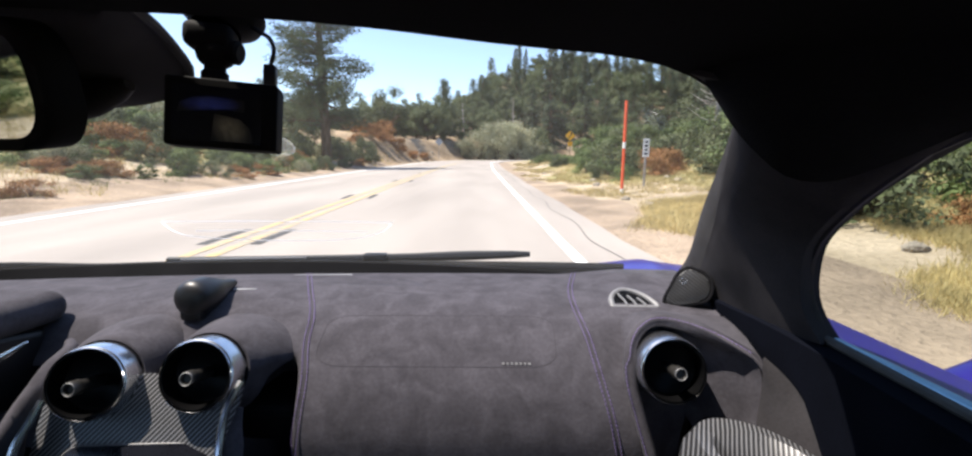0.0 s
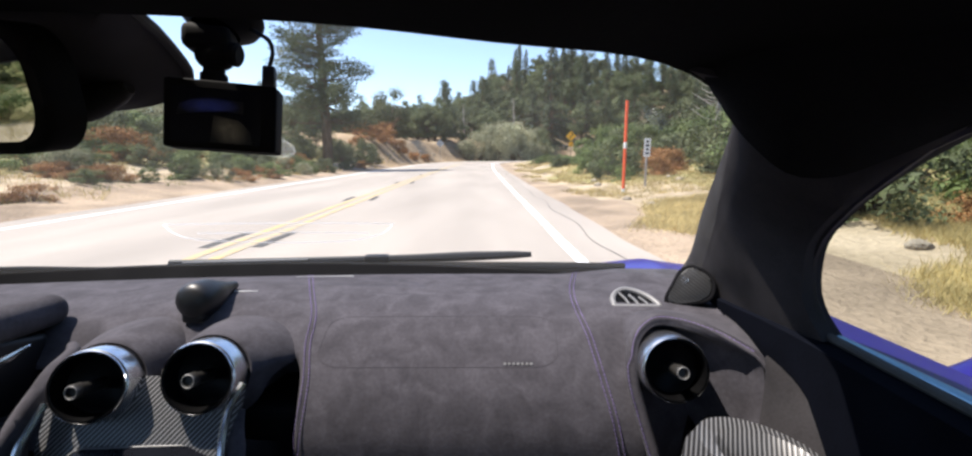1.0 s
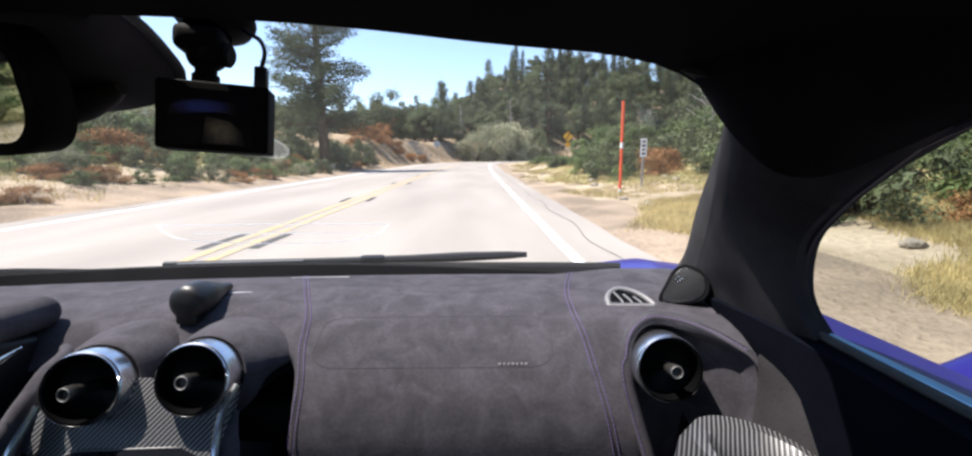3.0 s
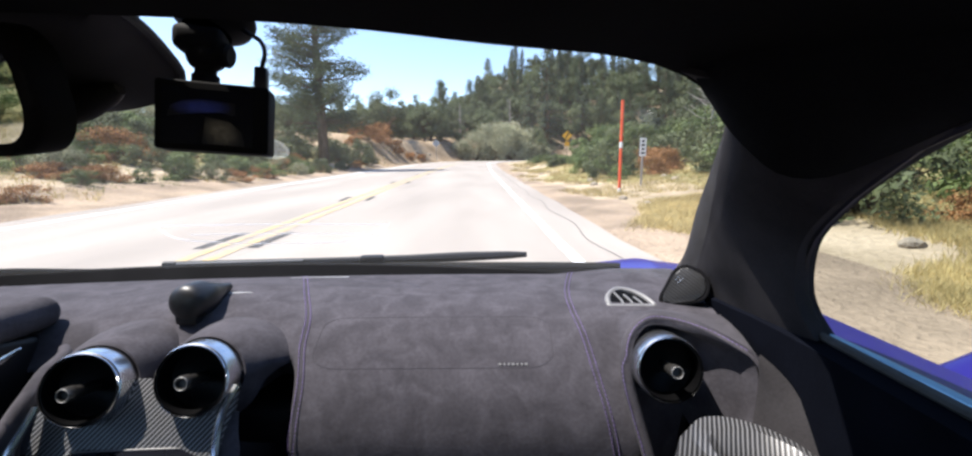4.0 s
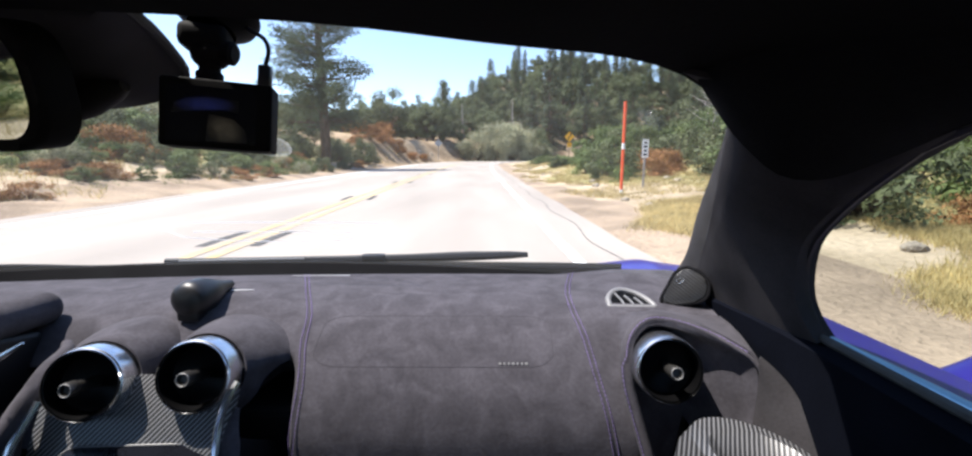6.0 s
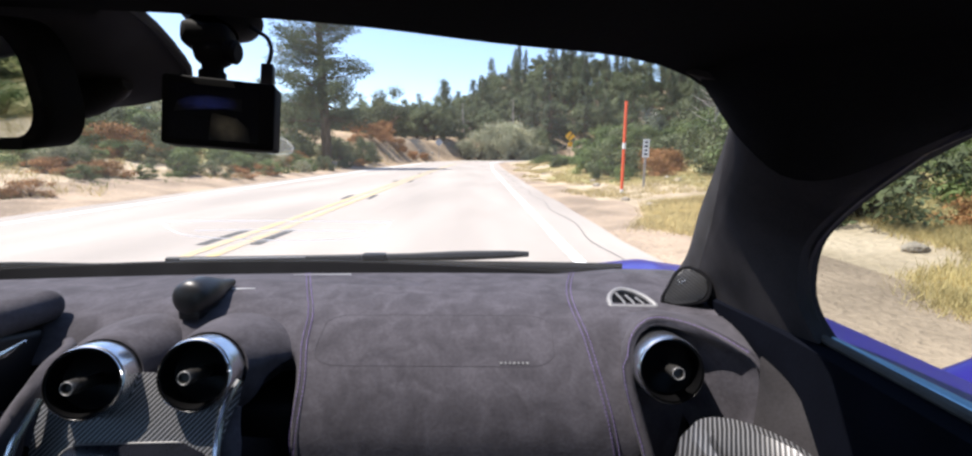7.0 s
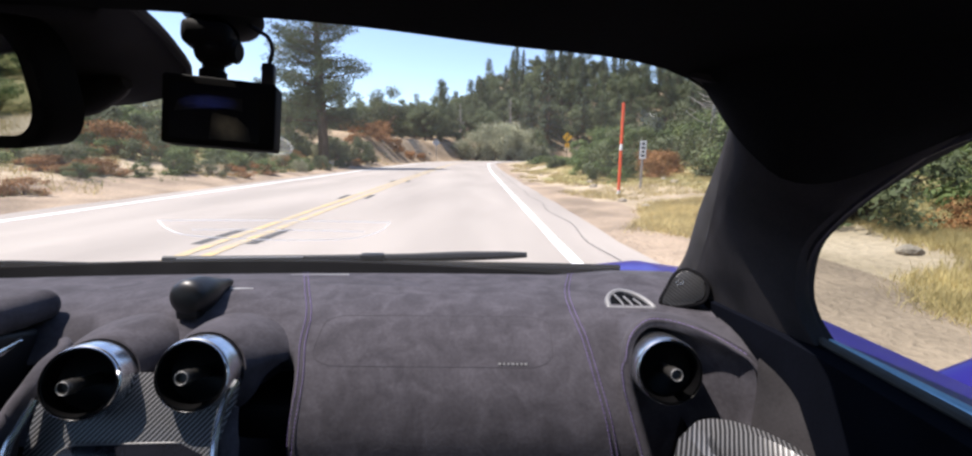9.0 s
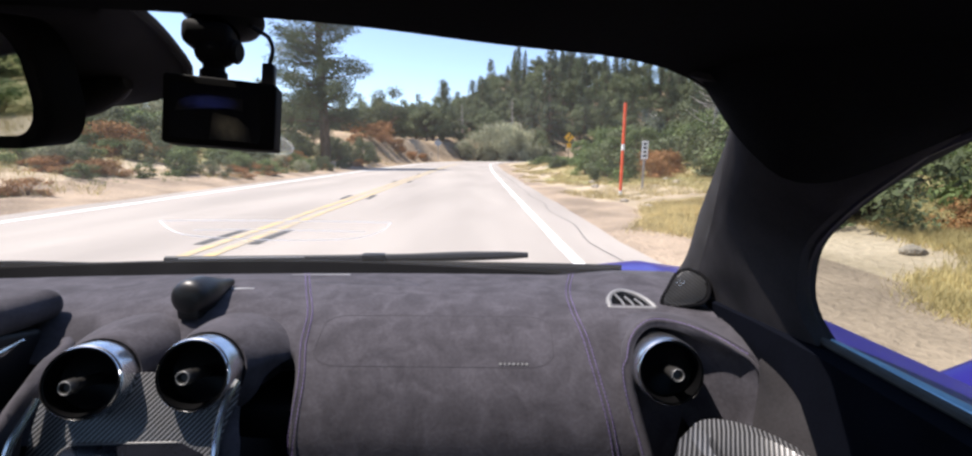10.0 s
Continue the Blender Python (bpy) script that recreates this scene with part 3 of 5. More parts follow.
# the lone pine at the outer verge, brush at its foot
hero = grown("pine_tree", "tall lone pine with tufted open crown beside the road", "tree", "", conifer(91, 15.5, 0.22, 0.16, 0.38, NEEDLE, 34000, 0.115))
hero.matrix_basis = Matrix.Translation((-10.5, 29.5, float(height(-10.5, 29.5)) - 0.1))
for x, y, s in ((-10.2, 31.5, 0.8), (-9.9, 33.5, 1.0), (-9.6, 35.5, 0.9), (-12.8, 28.0, 0.9), (-13.6, 30.0, 1.2), (-12.2, 33, 1.3), (-14.8, 27.5, 1.1)):
    put(DARKBRUSH[turn.randrange(2)], x, y, s)
# brush on the left slope
side = random.Random(31)
for k in range(150):
    y = side.uniform(-16, 36)
    dd = 0.9 + 17 * side.random() ** 1.5
    x = float(edge_x(y)) - 8.1 - dd
    if (x + 11.0) ** 2 + (y - 29.5) ** 2 < 6:
        continue
    kind = side.choice((0, 1, 2, 3, 4, 3, 4, 5, 6))
    put((BRUSH + DARKBRUSH + RUST[:1] + SAGE[:1])[kind], x, y, (0.28 + 0.055 * dd) * side.uniform(0.7, 1.35) * (0.55 if kind == 6 else 1.0))
scrub = random.Random(57)
for k in range(170):
    y = scrub.uniform(-4, 34)
    dd = 0.9 + 9.0 * scrub.random() ** 1.2
    x = float(edge_x(y)) - 8.1 - dd
    if (x + 10.5) ** 2 + (y - 29.5) ** 2 < 3:
        continue
    kind = scrub.choice((5, 5, 6, 0, 1)) if dd < 2.7 else scrub.choice((0, 1, 2, 0, 1, 3, 4, 5))
    put((BRUSH + DARKBRUSH + RUST)[kind], x, y, (0.20 + 0.05 * dd) * scrub.uniform(0.75, 1.3), 0.8)
for k in range(26):
    y = side.uniform(-20, 48)
    x = float(edge_x(y)) - 8.1 - side.uniform(15, 42)
    put(OAKS[side.randrange(3)], x, y, side.uniform(0.4, 0.8))

# rust and sage brush on the bank of the bend
for x, y, s in ((-11.4, 40, 0.7), (-11.0, 43, 0.9), (-10.6, 46, 1.0), (-9.6, 48.5, 0.9), (-11.2, 49, 1.0), (-8.6, 52, 0.7), (-7.8, 55.5, 0.7), (-13.0, 45, 0.9)):
    put(RUST[turn.randrange(2)], x, y, s)
for x, y, s in ((-1.2, 72.0, 1.4), (1.4, 73.5, 1.8), (4.0, 75.5, 1.9), (6.6, 77.5, 1.6), (2.6, 77.5, 1.9), (-3.8, 71.5, 0.9), (9.4, 81, 1.2)):
    put(SAGE[turn.randrange(2)], x, y, s)
put(DARKBRUSH[0], 8.2, 79, 2.2, 1.5)

# woods on the hill
put(FIRS[0], 13.4, 99.0, 1.95, 1.0)
put(FIRS[1], 9.0, 93.0, 1.2, 1.0)
wood_rng = random.Random(23)
placed = []
tries = 0
while len(placed) < 330 and tries < 14000:
    tries += 1
    x, y = wood_rng.uniform(-50, 105), wood_rng.uniform(50, 172)
    d = float(offset(x, y))
    if not (-68 < d < -13) or y < 54 + 0.5 * max(0, -x - 8):
        continue
    if abs(x - 4) < 7 and y < 82:
        continue
    if any((x - a) ** 2 + (y - b) ** 2 < (2.7 if d < -26 else 2.3) ** 2 for a, b in placed):
        continue
    placed.append((x, y))
    k = wood_rng.random()
    size = wood_rng.uniform(0.75, 1.2)
    size *= 0.62 + 0.38 * float(ease(x, -28, 8))
    if x < 6:
        k = 0.30 + 0.68 * k
    if x > 22:
        k *= 0.72
        size *= 1.18
    if k < 0.24:
        put(FIRS[wood_rng.randrange(3)], x, y, size * 0.92)
    elif k < 0.38:
        put(PINES[wood_rng.randrange(2)], x, y, size)
    elif k < 0.97:
        put(OAKS[wood_rng.randrange(3)], x, y, size * 1.05)
    else:
        put(SNAG, x, y, size)

for k in range(70):
    x = wood_rng.uniform(-30, 6)
    y = wood_rng.uniform(56, 104) + 0.4 * max(0, -x - 8)
    if float(offset(x, y)) > -12.5 or (abs(x - 3) < 6 and y < 82):
        continue
    put((OAKS + DARKBRUSH)[wood_rng.randrange(5)], x, y, wood_rng.uniform(0.45, 0.85))

# brush on the right verge, inside the bend
for k in range(190):
    y = side.uniform(-14, 44)
    d = 3.7 + 15 * side.random() ** 1.5
    if y > 34 and d < 9.5 or y > 22 and d < 6.0 or 7 < y < 15 and d < 6.4:
        continue
    kind = side.choice((0, 1, 2, 0, 1, 2, 3, 4, 5))
    put((BRUSH + DARKBRUSH + RUST[:1])[kind], float(edge_x(y)) + d, y, (0.26 + 0.095 * d) * side.uniform(0.7, 1.3) * (0.55 if kind == 5 else 1.0))
for k in range(34):
    y = scrub.uniform(13, 40)
    d = scrub.uniform(3.4, 6.2)
    put((BRUSH + DARKBRUSH)[scrub.randrange(5)], float(edge_x(y)) + d, y, scrub.uniform(0.28, 0.5), 0.85)
for x, y, s in ((15.0, 22.0, 0.75), (17.5, 28.0, 0.95), (13.2, 33.0, 0.62), (19.5, 20.0, 0.9), (16.5, 14.0, 0.7), (21.0, 33.0, 1.0), (14.5, 6.5, 0.62), (17.0, 1.5, 0.75), (15.5, -4.0, 0.7), (20.0, 9.0, 0.9)):
    put(OAKS[side.randrange(3)], x, y, s)
put(SNAG, 10.2, 20.5, 0.72)
put(SNAG, 13.0, 25.5, 0.85)
put(PINES[0], 16.0, 24.5, 0.80)
put(PINES[1], 20.5, 26.0, 0.9)
for k in range(30):
    y = side.uniform(-25, 40)
    put((OAKS + PINES)[side.randrange(5)], float(edge_x(y)) + side.uniform(21, 44), y, side.uniform(0.7, 1.1))
for k in range(22):
    put((OAKS + PINES)[turn.randrange(5)], turn.uniform(-10, 42) if k % 2 else turn.uniform(-40, -14), turn.uniform(-85, -55), turn.uniform(0.8, 1.2))


def grass(name, label, seed, n, xr, yr, keep, mat, tall):
    """Dry tufts, each a few bent blades, too many to count."""
    r = np.random.RandomState(seed)
    x, y = r.uniform(*xr, n), r.uniform(*yr, n)
    d = offset(x, y)
    ok = keep(d, lumps(x, y, 2.5, 3.0)) & (r.rand(n) < 1 / (1 + (y / 15) ** 2))
    x, y = x[ok], y[ok]
    z = height(x, y)
    m, per = len(x), 14
    base = np.repeat(np.stack([x, y, z - 0.02], -1), per, 0) + r.normal(size=(m * per, 3)) * [0.07, 0.07, 0]
    a = r.rand(m * per) * 6.283
    side = np.stack([np.cos(a), np.sin(a), 0 * a], -1) * 0.0028 * (1 + np.abs(np.repeat(y, per))[:, None] / 9)
    lean = np.stack([r.normal(size=m * per), r.normal(size=m * per), 0 * a], -1) * 0.5
    h = tall * r.uniform(0.4, 1.2, m * per)[:, None]
    tip = base + (lean + [0, 0, 1]) * h
    verts = np.stack([base - side, base + side, tip], 1).reshape(-1, 3)
    me = bpy.data.meshes.new(name)
    me.from_pydata(verts.tolist(), [], np.arange(len(verts)).reshape(-1, 3).tolist())
    me.materials.append(mat)
    tagged(new(name, me), label, "grass", kind="stuff")


grass("dry_grass", "straw-coloured dry grass tufts on the right verge", 5, 46000, (1.5, 15), (-8, 44), lambda d, w: (d > 2.1 - 2.2 * w) & (w > -0.26), STRAW, 0.13)
grass("dry_grass", "straw-coloured dry grass tufts on the left verge", 6, 11000, (-24, -7), (-14, 48), lambda d, w: (d < -8.8 + w) & (w > -0.15), STRAW, 0.22)
grass("dry_grass", "short dry grass close beside the road", 15, 26000, (1.6, 5.5), (-2.5, 9), lambda d, w: (d > 2.2 - 1.8 * w) & (w > -0.22), STRAW, 0.10)
grass("green_weeds", "low green weeds along the verge", 8, 14000, (2, 18), (-8, 46), lambda d, w: (d > 4.4 + 2 * w) & (w < 0.05), BRIGHTLEAF, 0.12)
grass("green_weeds", "low green weeds along the left verge", 9, 6000, (-24, -7), (-14, 48), lambda d, w: (d < -9.2) & (w < -0.1), BRIGHTLEAF, 0.22)


# stones on the berm and the bank
def stone(seed, r0):
    r = np.random.RandomState(seed)
    bm = bmesh.new()
    bmesh.ops.create_icosphere(bm, subdivisions=2, radius=r0)
    for v in bm.verts:
        v.co *= 1 + 0.28 * noise.noise(v.co / r0 * 1.3 + Vector((seed, 0, 0)))
        v.co.z *= 0.62
    me = bpy.data.meshes.new("stone")
    bm.to_mesh(me)
    bm.free()
    me.materials.append(ROCK)
    return me


STONES = [stone(s, 0.16) for s in (1, 2, 3, 4)]
for k in range(70):
    if k < 50:
        y = turn.uniform(-4, 44)
        x = float(edge_x(y)) + turn.uniform(1.4, 5.5)
    else:
        p, r = along(turn.uniform(52, 92))
        q = p - r * turn.uniform(8.8, 12.5)
        x, y = q.x, q.y
    ob = new("stone", STONES[k % 4])
    s = turn.uniform(0.2, 0.8) * (1.0 if k < 50 else 2.4)
    ob.matrix_basis = Matrix.Translation((x, y, float(height(x, y)) + 0.02)) @ Matrix.Rotation(turn.random() * 6, 4, "Z") @ Matrix.Scale(s, 4)
    tagged(ob, "pale angular stone lying on the sandy bank", "stone", "bank stones")


# ---- road sign, marker post, pole ----
def warning_sign(x, y):
    z = float(height(x, y))
    sign = thing("road_sign", (x, y, z), label="yellow diamond winding-road warning sign with 25 plate on a wooden post", category="road sign")
    bm = bmesh.new()
    box(bm, pose(x, y, z + 1.35), (0.09, 0.09, 3.1), 0.008)
    part("post", bm, POSTWOOD, sign, "weathered wooden post", smooth=False)
    face = pose(x, y - 0.055, z + 2.45, 90, 0, 0)
    bm = bmesh.new()
    slab(bm, [(q[0] * 0.7071 - q[1] * 0.7071, q[0] * 0.7071 + q[1] * 0.7071) for q in round_rect(0.76, 0.76, 0.05)], 0, 0.006, face)
    plate = part("diamond_plate", bm, SIGNYELLOW, sign, "yellow diamond plate")
    bm = bmesh.new()
    zig = [(-0.10, -0.30), (-0.10, -0.06), (0.12, 0.06), (0.12, 0.20)]
    for (ax, ay), (bx, by) in zip(zig, zig[1:]):
        l, a = math.hypot(bx - ax, by - ay) + 0.08, math.degrees(math.atan2(by - ay, bx - ax))
        box(bm, face @ pose((ax + bx) / 2, (ay + by) / 2, 0.008, 0, 0, a), (l, 0.085, 0.003))
    slab(bm, [(-0.01, 0.20), (0.25, 0.20), (0.12, 0.38)], 0.0065, 0.0095, face)
    part("arrow", bm, SIGNBLACK, plate, "black winding arrow", smooth=False)
    low = pose(x, y - 0.055, z + 1.62, 90, 0, 0)
    bm = bmesh.new()
    slab(bm, round_rect(0.46, 0.46, 0.03), 0, 0.006, low)
    speed = part("speed_plate", bm, SIGNYELLOW, sign, "yellow advisory speed plate")
    words(low @ pose(0, 0.02, 0.007), "25", 0.26, SIGNBLACK, speed, "number")
    words(low @ pose(0, -0.15, 0.007), "MPH", 0.11, SIGNBLACK, speed, "number")


def words(m, text, size, mat, parent, name):
    c = bpy.data.curves.new(name, "FONT")
    c.body, c.size, c.align_x, c.align_y, c.extrude = text, size, "CENTER", "CENTER", 0.001
    tmp = bpy.data.objects.new("tmp", c)
    me = bpy.data.meshes.new_from_object(tmp)
    bpy.data.objects.remove(tmp)
    me.transform(m)
    bm = bmesh.new()
    bm.from_mesh(me)
    part(name, bm, mat, parent, smooth=False)


def marker_post(x, y, h=2.6):
    z = float(height(x, y))
    post = thing("marker_post", (x, y, z), label="thin orange-red snow marker pole standing on the verge", category="marker post")
    bm = bmesh.new()
    tube(bm, [(x, y, z - 0.2), (x, y, z + h)], 0.035, 10)
    part("pole", bm, MARKER, post)
    for zz in (0.0, 1.1):
        bm = bmesh.new()
        tube(bm, [(x, y, z + zz), (x, y, z + zz + 0.14)], 0.038, 10)
        part("band", bm, WHITELINE, post, "white reflective band")


def delineator(x, y):
    z = float(height(x, y))
    post = thing("delineator_post", (x, y, z), label="flat white flexible delineator post beside the road", category="marker post")
    bm = bmesh.new()
    box(bm, pose(x, y, z + 0.5), (0.10, 0.015, 1.2), 0.004)
    part("blade", bm, WHITELINE, post, smooth=False)


warning_sign(8.7, 48.0)
delineator(10.6, 52.5)
marker_post(29.5, 92.0)
marker_post(3.25, 10.8, 2.2)


def sign_back(s, off):
    """A diamond sign seen from behind: bare grey metal on a post."""
    p, r = along(s)
    x, y = (p - r * off).xy
    z = float(height(x, y))
    ob = thing("road_sign", (x, y, z), label="back of a grey metal diamond sign on a steel post", category="road sign")
    bm = bmesh.new()
    box(bm, pose(x, y, z + 1.25), (0.07, 0.05, 2.9), 0.006)
    part("post", bm, DEADWOOD, ob, "grey steel post", smooth=False)
    bm = bmesh.new()
    slab(bm, [(q[0] * 0.7071 - q[1] * 0.7071, q[0] * 0.7071 + q[1] * 0.7071) for q in round_rect(0.76, 0.76, 0.05)], 0, 0.006, pose(x, y + 0.045, z + 2.3, 90, 0, 0))
    part("diamond_plate", bm, GALVANISED, ob, "bare galvanised back")


sign_back(60, 9.0)


def mile_plate(x, y):
    """A narrow white plate with stacked marks on a thin steel post."""
    z = float(height(x, y))
    ob = thing("mile_marker", (x, y, z), label="narrow white mile plate on a thin grey steel post", category="road sign")
    bm = bmesh.new()
    box(bm, pose(x, y, z + 0.45), (0.05, 0.03, 1.5), 0.004)
    part("post", bm, DEADWOOD, ob, "grey post", smooth=False)
    bm = bmesh.new()
    box(bm, pose(x, y - 0.02, z + 1.0, 0, 0, 4), (0.17, 0.006, 0.46), 0.002)
    plate = part("plate", bm, WHITELINE, ob, "white plate", smooth=False)
    for k in range(4):
        bm = bmesh.new()
        box(bm, pose(x, y - 0.025, z + 1.15 - 0.1 * k, 0, 0, 4), (0.07 + 0.02 * (k % 2), 0.004, 0.05))
        part("mark", bm, SIGNBLACK, plate, "black mark", smooth=False)


mile_plate(4.05, 11.6)
for x, y, h in ((-27.0, 37.0, 7.5),):
    z = float(height(x, y))
    ob = thing("utility_pole", (x, y, z), label="thin weathered utility pole rising from the valley side", category="pole")
    bm = bmesh.new()
    tube(bm, [(x, y, z - 0.6), (x, y, z + h + 4)], [0.13, 0.09], 10)
    part("shaft", bm, POSTWOOD, ob)
    bm = bmesh.new()
    box(bm, pose(x, y, z + h + 3.4), (1.6, 0.09, 0.11), 0.01)
    part("crossarm", bm, POSTWOOD, ob, smooth=False)
for ob in KINDS:
    for o in (*ob.children_recursive, ob):
        bpy.data.objects.remove(o)


# ---- the car: outer body ----
E = 0.97                            # height of the zero level of the cabin's numbers
MID = -0.42                         # the car's middle line


def at(x, y, z):
    return Vector((x, y, z + E))


def flip(p):
    return Vector((2 * MID - p[0], p[1], p[2]))


def loft(lines, n, rows=10, bulge=None):
    """A sheet between smooth lines; bulge(i, j) pushes it out."""
    curves = [spline(l, n) for l in lines]
    out = []
    for k in range(len(curves) - 1):
        for j in range(rows + (k == len(curves) - 2)):
            t = j / rows
            out.append([a.lerp(b, t) for a, b in zip(curves[k], curves[k + 1])])
    return out


car = thing("sports_car", (MID, 0.2, 0), label="low purple sports car body standing on the lane", category="car")


def car_sheet(name, lines, mat, n=24, rows=8, by=0.012, parent=car, label="", mirror=False, smooth=True):
    bm = bmesh.new()
    pts = loft(lines, n, rows)
    if mirror:
        pts = [[flip(p) for p in r] for r in pts]
    surface(bm, pts)
    thick(bm, by)
    return part(name, bm, mat, parent, label, smooth)


# bonnet, wings with their rounded crests, door skins, sills
car_sheet("bonnet", [[at(-0.97, 1.02, -0.33), at(MID, 1.14, -0.30), at(0.13, 1.02, -0.325)], [at(-0.99, 1.4, -0.39), at(MID, 1.5, -0.375), at(0.15, 1.4, -0.38)], [at(-1.01, 2.05, -0.60), at(MID, 2.2, -0.60), at(0.17, 2.05, -0.60)]], PAINT)
for m in (False, True):
    dz = -0.035 if m else 0.0
    car_sheet("wing", [[at(0.13, 1.02, -0.325), at(0.15, 1.4, -0.38), at(0.17, 2.05, -0.60)], [at(0.27, 0.99, -0.318 + dz), at(0.28, 1.28, -0.318 + dz), at(0.27, 2.0, -0.58)], [at(0.37, 0.90, -0.240 + dz), at(0.39, 1.22, -0.290 + dz), at(0.36, 2.0, -0.57)], [at(0.46, 0.86, -0.246 + dz), at(0.50, 1.22, -0.305 + dz), at(0.45, 1.95, -0.58)], [at(0.50, 0.85, -0.5), at(0.53, 1.30, -0.52), at(0.48, 1.95, -0.68)]], PAINT, mirror=m, rows=5)
    car_sheet("door_skin", [[at(0.372, 0.80, -0.205), at(0.366, 0.35, -0.196), at(0.36, -0.5, -0.19)], [at(0.455, 0.80, -0.222), at(0.462, 0.35, -0.212), at(0.46, -0.5, -0.205)], [at(0.50, 0.86, -0.40), at(0.52, 0.35, -0.40), at(0.50, -0.5, -0.40)], [at(0.47, 0.86, -0.78), at(0.48, 0.35, -0.80), at(0.47, -0.5, -0.78)]], PAINT, mirror=m)
    car_sheet("rear_wing", [[at(0.36, -0.5, -0.19), at(0.36, -1.2, -0.16), at(0.30, -2.0, -0.22)], [at(0.52, -0.5, -0.3), at(0.58, -1.2, -0.3), at(0.5, -2.0, -0.3)], [at(0.48, -0.5, -0.78), at(0.55, -1.2, -0.72), at(0.48, -2.0, -0.6)]], PAINT, mirror=m)
    # door mirror: arm and housing
    bm = bmesh.new()
    arm = spline([at(0.47, 0.50, -0.335), at(0.58, 0.52, -0.30), at(0.74, 0.53, -0.235), at(0.88, 0.53, -0.19)], 14)
    tube(bm, [flip(p) for p in arm] if m else arm, [0.05, 0.047, 0.044, 0.042, 0.04, 0.038, 0.037, 0.036, 0.036, 0.036, 0.037, 0.038, 0.04, 0.042], 14, squash=0.5)
    stalk = part("mirror_arm", bm, PAINT, car, "purple door mirror arm")
    bm = bmesh.new()
    c = at(0.93, 0.55, -0.15)
    lathe(bm, flip(c) if m else c, (0, 1, 0), [(-0.055, 0.07), (-0.06, 0.085), (-0.02, 0.10), (0.04, 0.085), (0.09, 0.045), (0.10, 0.0)], 24)
    part("mirror_housing", bm, PAINT, stalk, "purple mirror housing")
    bm = bmesh.new()
    lathe(bm, flip(c) if m else c, (0, 1, 0), [(-0.052, 0.0), (-0.052, 0.072)], 24)
    part("mirror_glass", bm, MIRROR, stalk, "mirror glass")
for x in (MID - 0.80, MID + 0.80):
    for y in (1.42, -1.25):
        bm = bmesh.new()
        lathe(bm, (x, y, 0.25), (1, 0, 0), [(-0.10, 0.17), (-0.10, 0.235), (-0.08, 0.25), (0.08, 0.25), (0.10, 0.235), (0.10, 0.17)], 32)
        wheel = part("tyre", bm, RUBBER, car)
        bm = bmesh.new()
        lathe(bm, (x, y, 0.25), (1, 0, 0), [(-0.09, 0.0), (-0.085, 0.168), (0.085, 0.168), (0.09, 0.0)], 24)
        part("rim", bm, ALLOY, wheel)
car_sheet("roof_skin", [[at(MID - 0.64, 0.37, 0.090), at(MID - 0.35, 0.36, 0.135), at(MID, 0.36, 0.145), at(MID + 0.35, 0.36, 0.135), at(MID + 0.64, 0.37, 0.090)], [at(MID - 0.71, -0.1, 0.135), at(MID - 0.4, -0.1, 0.19), at(MID, -0.1, 0.205), at(MID + 0.4, -0.1, 0.19), at(MID + 0.71, -0.1, 0.135)], [at(MID - 0.70, -0.9, 0.06), at(MID - 0.4, -0.9, 0.12), at(MID, -0.9, 0.13), at(MID + 0.4, -0.9, 0.12), at(MID + 0.70, -0.9, 0.06)]], PAINT)
car_sheet("engine_cover", [[at(MID - 0.78, -0.55, -0.20), at(MID, -0.55, -0.18), at(MID + 0.78, -0.55, -0.20)], [at(MID - 0.78, -2.0, -0.22), at(MID, -2.05, -0.2), at(MID + 0.78, -2.0, -0.22)], [at(MID - 0.74, -2.1, -0.6), at(MID, -2.2, -0.62), at(MID + 0.74, -2.1, -0.6)]], PAINT)
bm = bmesh.new()
box(bm, pose(MID, 0.0, 0.16), (1.7, 4.0, 0.08), 0.02)
part("floor_pan", bm, PLASTIC, car, "dark floor pan", smooth=False)
bm = bmesh.new()
box(bm, pose(MID, -0.56, 0.52), (1.5, 0.05, 0.56), 0.01)
part("bulkhead", bm, TRIM, car, "dark cabin bulkhead", smooth=False)
bm = bmesh.new()
box(bm, pose(MID, 1.16, 0.42), (1.5, 0.04, 0.50), 0.01)
part("firewall", bm, PLASTIC, car, "dark firewall", smooth=False)

# ---- windscreen ----
SCREEN_LOW = [at(MID - 0.83, 0.80, -0.262), at(MID - 0.5, 0.935, -0.256), at(MID, 0.985, -0.252), at(MID + 0.5, 0.935, -0.256), at(MID + 0.83, 0.80, -0.262)]
SCREEN_TOP = [at(MID - 0.66, 0.40, 0.070), at(MID - 0.35, 0.365, 0.128), at(MID, 0.36, 0.138), at(MID + 0.35, 0.365, 0.128), at(MID + 0.66, 0.40, 0.070)]
bm = bmesh.new()
surface(bm, loft([SCREEN_LOW, SCREEN_TOP], 30, 12))
pane = part("windscreen", bm, WINDSCREEN, None, "raked clear windscreen glass over the dashboard", category="windscreen", kind="structure")
pane.visible_shadow = False
